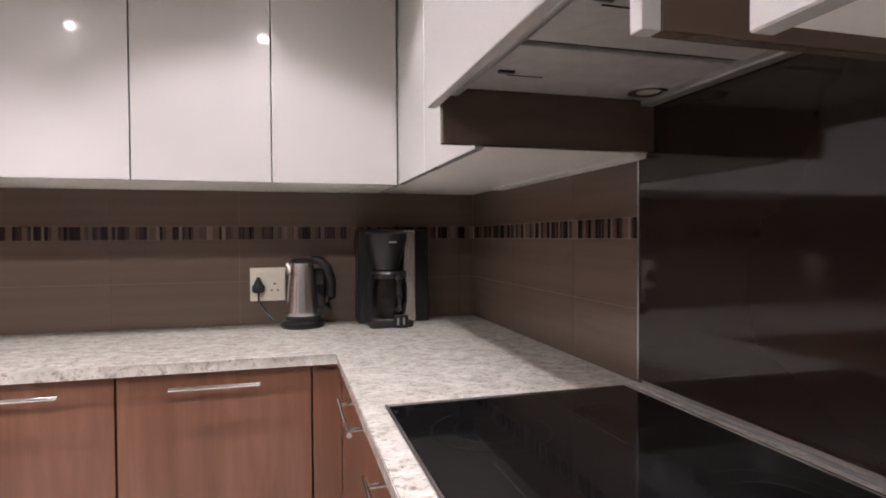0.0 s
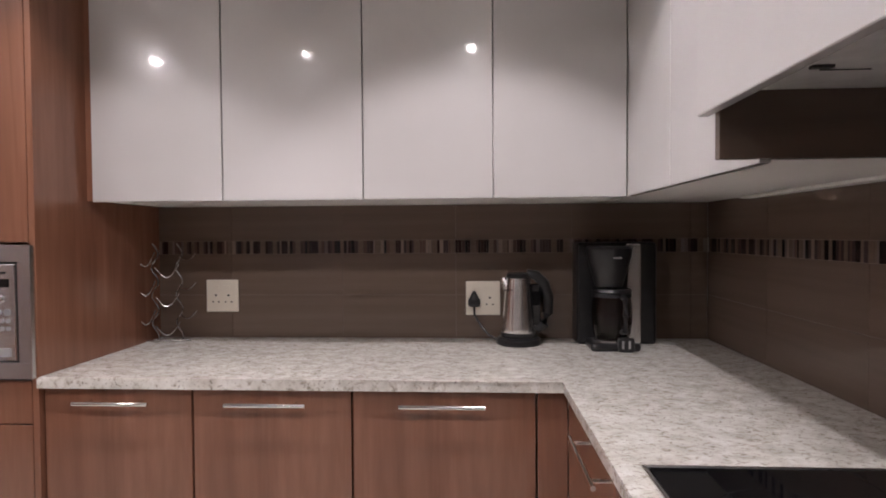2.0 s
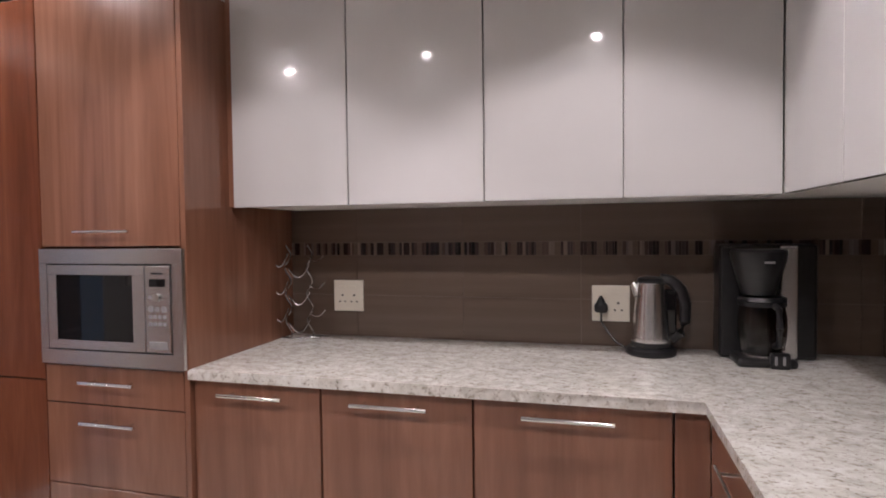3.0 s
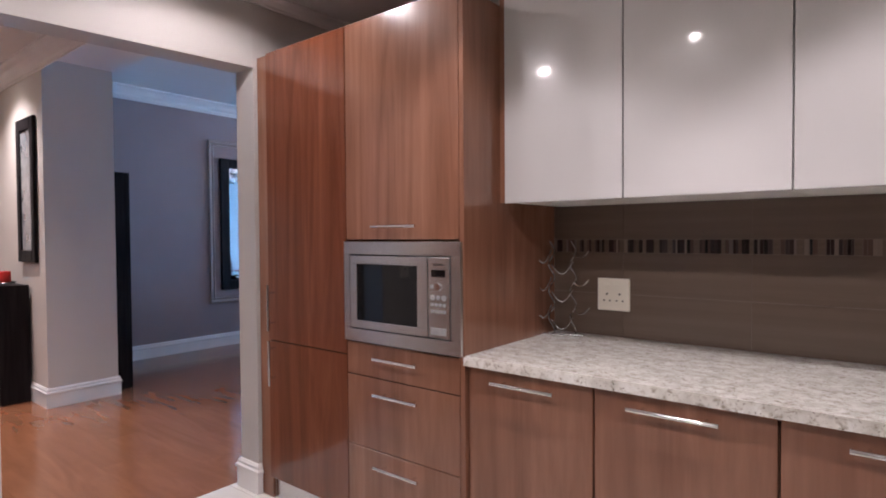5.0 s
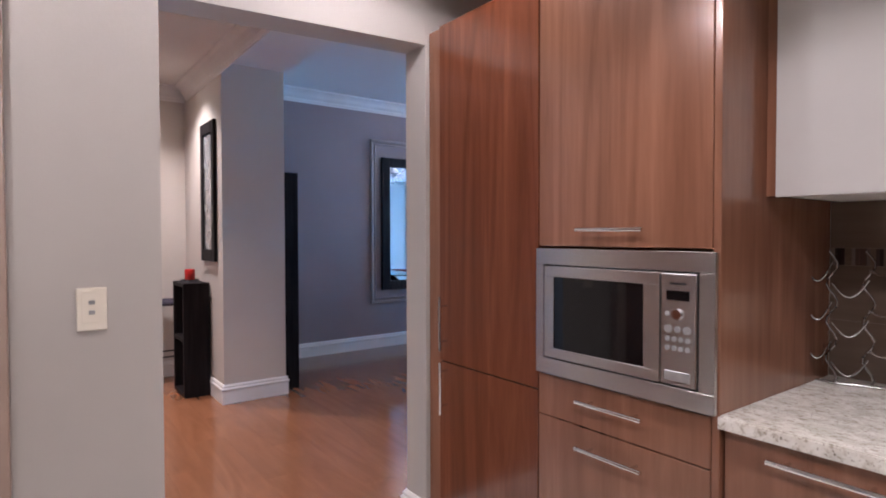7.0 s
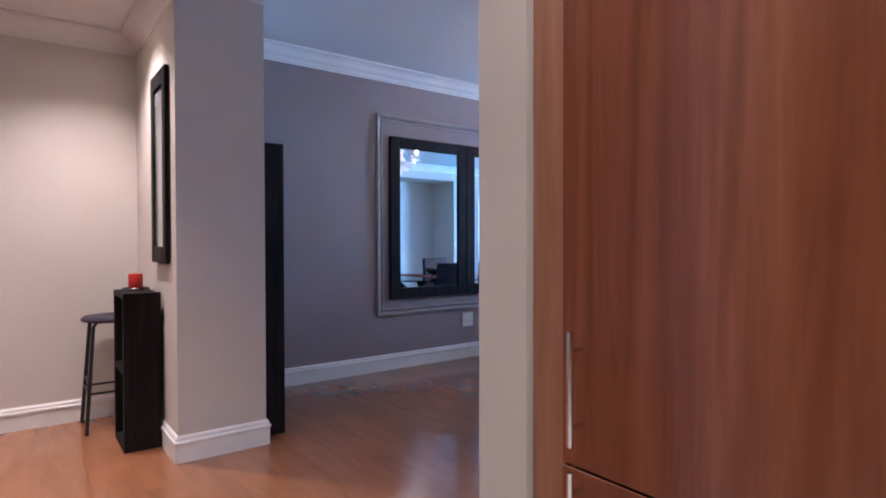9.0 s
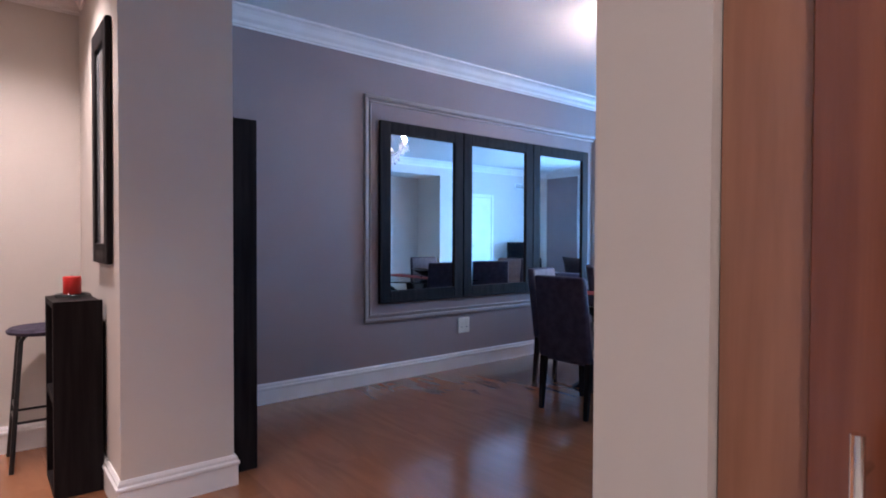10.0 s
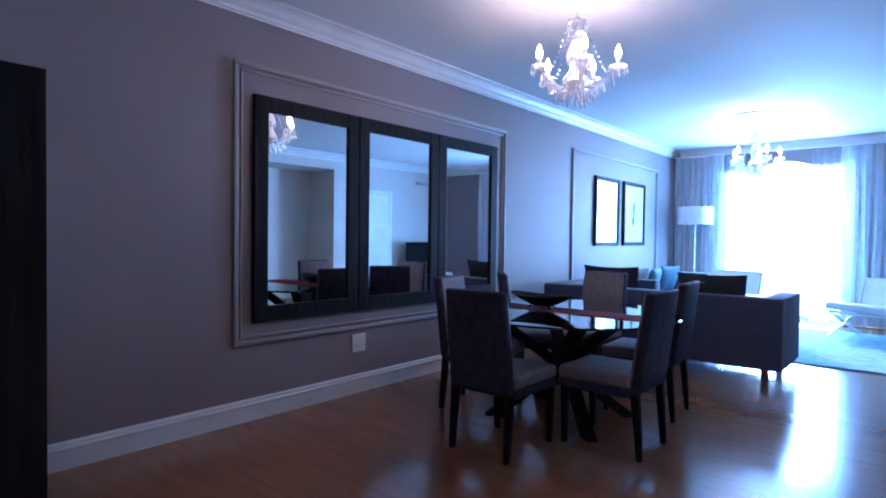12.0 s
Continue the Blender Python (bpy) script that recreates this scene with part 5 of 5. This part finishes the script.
def build_lounge_chair():
    t = thing("lounge_chair", (0, 0, 0), "white tufted leather lounge chair on a crossed chrome frame", "armchair", "white lounge chairs")
    def pad(n, m, w, d, th):
        bm = box(bmesh.new(), -w / 2, w / 2, 0, d, 0, th)
        bmesh.ops.subdivide_edges(bm, edges=bm.edges[:], cuts=n * 4 - 1, use_grid_fill=True)
        for v in bm.verts:
            u, q = (v.co.x + w / 2) / w * n, v.co.y / d * m
            puff = (abs(math.sin(math.pi * u)) * abs(math.sin(math.pi * q))) ** 0.45
            if v.co.z > th * 0.98:
                v.co.z -= 0.026 * (1 - puff)
            elif v.co.z < th * 0.02:
                v.co.z += 0.008
        return bm
    bm = pad(5, 4, 0.76, 0.60, 0.10)
    bmesh.ops.transform(bm, matrix=pose(0, -0.28, 0.30, 5, 0, 0), verts=bm.verts)
    part("seat_cushion", bm, WHITELEATHER, t, smooth=True)
    bm = pad(5, 4, 0.76, 0.40, 0.10)
    bmesh.ops.transform(bm, matrix=pose(0, -0.30, 0.36, 108, 0, 0), verts=bm.verts)
    part("back_cushion", bm, WHITELEATHER, t, smooth=True)
    for sx in (-0.36, 0.36):
        part("leg", tube(bmesh.new(), [(sx, 0.32, 0.35), (sx, 0.10, 0.23), (sx, -0.16, 0.10), (sx, -0.36, 0.0)], 0.014, 8), CHROME, t, "curved chrome leg", True)
        part("leg", tube(bmesh.new(), [(sx, -0.43, 0.70), (sx, -0.31, 0.38), (sx, -0.05, 0.17), (sx, 0.30, 0.0)], 0.014, 8), CHROME, t, "curved chrome leg", True)
    for y, z in ((0.30, 0.345), (-0.28, 0.295)):
        part("strap", bbox(-0.36, 0.36, y - 0.012, y + 0.012, z - 0.03, z - 0.004, 0.002), WHITELEATHER, t)
    for k in range(7):
        part("strap", bbox(-0.33 + 0.11 * k - 0.02, -0.33 + 0.11 * k + 0.02, -0.27, 0.31, 0.287, 0.293), WHITELEATHER, t)
    return t


lounge = build_lounge_chair()
lounge.matrix_basis = pose(-3.18, 10.55, 0, 0, 0, 152)
copy_thing(lounge, pose(-4.98, 11.0, 0, 0, 0, 172))

# ---- rug, lamp, curtains ----
t = thing("rug", (-3.6, 9.4, 0), "large blue-grey woven rug on the wooden floor", "rug")
bm = box(bmesh.new(), -4.95, -2.3, 8.36, 11.0, 0.0005, 0.014, 0.004)
part("woven_mat", bm, RUG, t)

LX, LY = -5.52, 11.35
t = thing("floor_lamp", (LX, LY, 0), "floor lamp with a wide white drum shade and thin steel stem", "floor lamp")
part("foot", lathe(bmesh.new(), LX, LY, [(0.16, 0.0), (0.165, 0.008), (0.15, 0.018), (0.02, 0.026)], 32), CHROME, t, smooth=True)
part("stem", tube(bmesh.new(), [(LX, LY, 0.02), (LX, LY, 1.62)], 0.011, 10), CHROME, t, smooth=True)
part("shade", lathe(bmesh.new(), LX, LY, [(0.262, 1.44), (0.256, 1.715), (0.252, 1.715), (0.258, 1.44)], 40, True), SHEER, t, "white drum shade", True)


def curtain(x0, x1, folds, label, seed, mat=SHEER, back=0.0):
    t = thing("curtain", ((x0 + x1) / 2, YFAR - 0.12 + back, 0), label, "curtain", "curtains at the window")
    rnd = random.Random(seed)
    n = folds * 10
    ph = [rnd.uniform(-0.4, 0.4) for _ in range(folds + 2)]
    cols = []
    bm = bmesh.new()
    for i in range(n + 1):
        u = i / n
        col = []
        for j in range(9):
            z = 0.02 + (2.555 - 0.02) * j / 8
            amp = 0.045 - 0.012 * (j / 8)
            yy = YFAR - 0.13 + back + amp * (1 if not back else 0.5) * math.sin(2 * math.pi * folds * u + ph[int(u * folds)] * 0.6 + 0.15 * math.sin(j))
            xx = x0 + (x1 - x0) * u + 0.01 * math.sin(j * 0.7 + i * 0.3)
            col.append(bm.verts.new((xx, yy, z)))
        cols.append(col)
    for a, b in zip(cols, cols[1:]):
        for j in range(8):
            bm.faces.new((a[j], b[j], b[j + 1], a[j + 1]))
    bmesh.ops.solidify(bm, geom=bm.faces[:], thickness=0.003)
    part("cloth", bm, mat, t, smooth=True)
    if not back:
        part("heading", bbox(x0, x1, YFAR - 0.155, YFAR - 0.085, 2.555, 2.575, 0.004), mat, t)


curtain(WX + 0.06, -5.20, 8, "white floor-length curtain drawn back in the corner", 1)
curtain(-3.66, -1.9, 14, "white floor-length curtain drawn back beside the arched door", 2)
curtain(-5.19, -4.80, 7, "sheer white net curtain parted at the bright arched door", 3, SHEER_NET, 0.07)
curtain(-4.02, -3.67, 6, "sheer white net curtain parted at the bright arched door", 4, SHEER_NET, 0.07)
t = thing("curtain_rail", (WC, YFAR - 0.12, 2.58), "white curtain rail under the cornice", "curtain rail")
part("rail", bbox(WX + 0.02, -1.6, YFAR - 0.135, YFAR - 0.095, 2.575, 2.581, 0.001), SKIRT, t)

# ---- far side of the living room, seen in the mirrors ----
t = thing("television", (XE - 0.4, 10.7, 0), "flat television on a low white stand", "television")
part("stand", bbox(XE - 0.50, XE - 0.02, 10.0, 11.5, 0, 0.42, 0.01), WHITE, t)
part("screen", bbox(XE - 0.30, XE - 0.26, 10.25, 11.25, 0.50, 1.08, 0.006), BLACKGLASS, t)
part("neck", bbox(XE - 0.32, XE - 0.24, 10.65, 10.85, 0.42, 0.52, 0.004), BLACKPLASTIC, t)
t = thing("air_grille", (XE, 11.2, 2.3), "white slotted air grille high on the wall", "air grille")
part("grille_frame", bbox(XE - 0.014, XE - 0.001, 10.75, 11.65, 2.28, 2.40, 0.003), WHITE, t)
# dark strips laid on the frame as the shade between its bars
for k in range(5):
    part("slat", bbox(XE - 0.018, XE - 0.013, 10.78, 11.62, 2.295 + 0.02 * k, 2.303 + 0.02 * k), DARKHOLE, t)
t = thing("panel_door", (XE, 9.65, 0), "closed white door in a white frame", "door")
part("leaf", bbox(XE - 0.03, XE - 0.002, 9.30, 10.0, 0.01, 2.03, 0.003), SKIRT, t)
for y in (9.23, 10.0):
    part("architrave", bbox(XE - 0.04, XE - 0.001, y, y + 0.07, 0, 2.10, 0.004), SKIRT, t)
part("architrave", bbox(XE - 0.04, XE - 0.001, 9.30, 10.0, 2.032, 2.10, 0.004), SKIRT, t)
part("handle", tube(bmesh.new(), [(XE - 0.03, 9.36, 1.0), (XE - 0.07, 9.36, 1.0), (XE - 0.07, 9.47, 1.0)], 0.008, 8), CHROME, t, smooth=True)

# ---- tile and plank pieces ----
rnd = random.Random(5)


def shared(name, bm, mats):
    bmesh.ops.recalc_face_normals(bm, faces=bm.faces)
    me = bpy.data.meshes.new(name)
    bm.to_mesh(me)
    bm.free()
    me.materials.append(mats)
    return me


def piece(name, me, parent, at, scale=(1, 1, 1)):
    ob = new(name, me)
    ob.parent = parent
    ob.location = Vector(at) - WLOC[parent]
    ob.scale = scale
    return ob


# splashback tiling on both kitchen walls
bed = tagged(part("tiling_rear", bbox(TX2 + 0.001, XR - 0.006, YB - 0.004, YB - 0.0005, CT + 0.001, UB - 0.001), GROUT), "brown glazed wall tiling with a mosaic band above the worktop", "tiling", kind="structure")
bed2 = tagged(part("tiling_side", bbox(XR - 0.004, XR - 0.0005, 1.434, YB - 0.006, CT + 0.001, UB + 0.1), GROUT), "brown glazed wall tiling beside the glass splashback", "tiling", kind="structure")
unit_tile = shared("wall_tile", box(bmesh.new(), -0.5, 0.5, -0.5, 0.5, -0.5, 0.5), TILE)
JZ = ((CT + 0.002, 0.981), (0.983, 1.146), (1.199, UB + 0.003))
x = TX2 + 0.002
edges = [x]
while x < XR - 0.02:
    x = min(x + (0.30 if len(edges) == 1 else 0.45), XR - 0.009)
    edges.append(x)
for a, b in zip(edges, edges[1:]):
    for z0, z1 in JZ:
        piece("wall_tile", unit_tile, bed, ((a + b) / 2, YB - 0.006, (z0 + z1) / 2), (b - a - 0.0018, 0.004, z1 - z0))
edges = [1.435, 1.75, 2.20, YB - 0.009]
for a, b in zip(edges, edges[1:]):
    for z0, z1 in JZ:
        piece("wall_tile", unit_tile, bed2, (XR - 0.006, (a + b) / 2, (z0 + z1) / 2), (0.004, b - a - 0.0018, z1 - z0))
stick_mesh = [shared("mosaic_stick", box(bmesh.new(), -0.5, 0.5, -0.5, 0.5, -0.5, 0.5), m) for m in STICKS]


def sticks(parent, start, stop, along):
    p, left = start, 4
    while p < stop - 0.024:
        if left == 0:
            w, me = rnd.choice((0.014, 0.018, 0.022)), unit_tile
            left = rnd.choice((2, 3, 4, 5, 7))
        else:
            w, me = rnd.choice((0.007, 0.009, 0.011, 0.014)), stick_mesh[rnd.choice((0, 0, 0, 1, 1, 2, 3, 4, 4))]
            left -= 1
        c = p + w / 2
        at = (c, YB - 0.006, 1.1725) if along == "x" else (XR - 0.006, c, 1.1725)
        sc = (w - 0.0010, 0.005, 0.050) if along == "x" else (0.005, w - 0.0010, 0.050)
        piece("mosaic_stick" if me is not unit_tile else "plain_stick", me, parent, at, sc)
        p += w


sticks(bed, TX2 + 0.004, XR - 0.010, "x")
sticks(bed2, 1.436, YB - 0.012, "y")

# kitchen floor tiles
kf = bpy.data.objects["floor_kitchen"]
ft = shared("floor_tile", box(bmesh.new(), -0.5, 0.5, -0.5, 0.5, -0.5, 0.5, 0.004), PORCELAIN)
S = 0.44
nx, ny = 8, 11
for i in range(nx):
    for j in range(ny):
        cx, cy = XW0 + 0.06 + S * (i + 0.5), -2.0 + S * (j + 0.5)
        w = min(S, XR - (XW0 + 0.06 + S * i))
        d = min(S, YB - (-2.0 + S * j))
        if w > 0.05 and d > 0.05:
            piece("floor_tile", ft, kf, (XW0 + 0.06 + S * i + w / 2, -2.0 + S * j + d / 2, -0.004), (w - 0.003, d - 0.003, 0.008))

# laminate planks: the stretch by the doorway and table as pieces, the rest joined
fb = bpy.data.objects["floor_base"]
pm = shared("plank", box(bmesh.new(), -0.6, 0.6, -0.096, 0.096, -0.010, 0.0), LAMINATE)
rest = bmesh.new()
count = 0
PW, PLN = 0.192, 1.2
for r in range(int((YFAR + 2.0) / PW) + 1):
    y = -2.0 + PW * (r + 0.5)
    if y + PW / 2 > YFAR:
        break
    x = WX - (r * 0.43) % PLN
    right = XE if y > YB + 0.2 else XW0 + 0.059
    while x < right:
        a, b = max(x, WX), min(x + PLN, right)
        if b - a > 0.03:
            if -0.2 < y < 7.0 and a < -2.4 and count < 290:
                piece("plank", pm, fb, ((a + b) / 2, y, 0.0), ((b - a - 0.0004) / PLN, 0.9985, 1))
                count += 1
            else:
                box(rest, a + 0.0002, b - 0.0002, y - PW / 2 + 0.00015, y + PW / 2 - 0.00015, -0.010, 0.0)
        x += PLN
ob = part("planks_beyond", rest, LAMINATE, fb)
tagged(ob, kind="stuff")
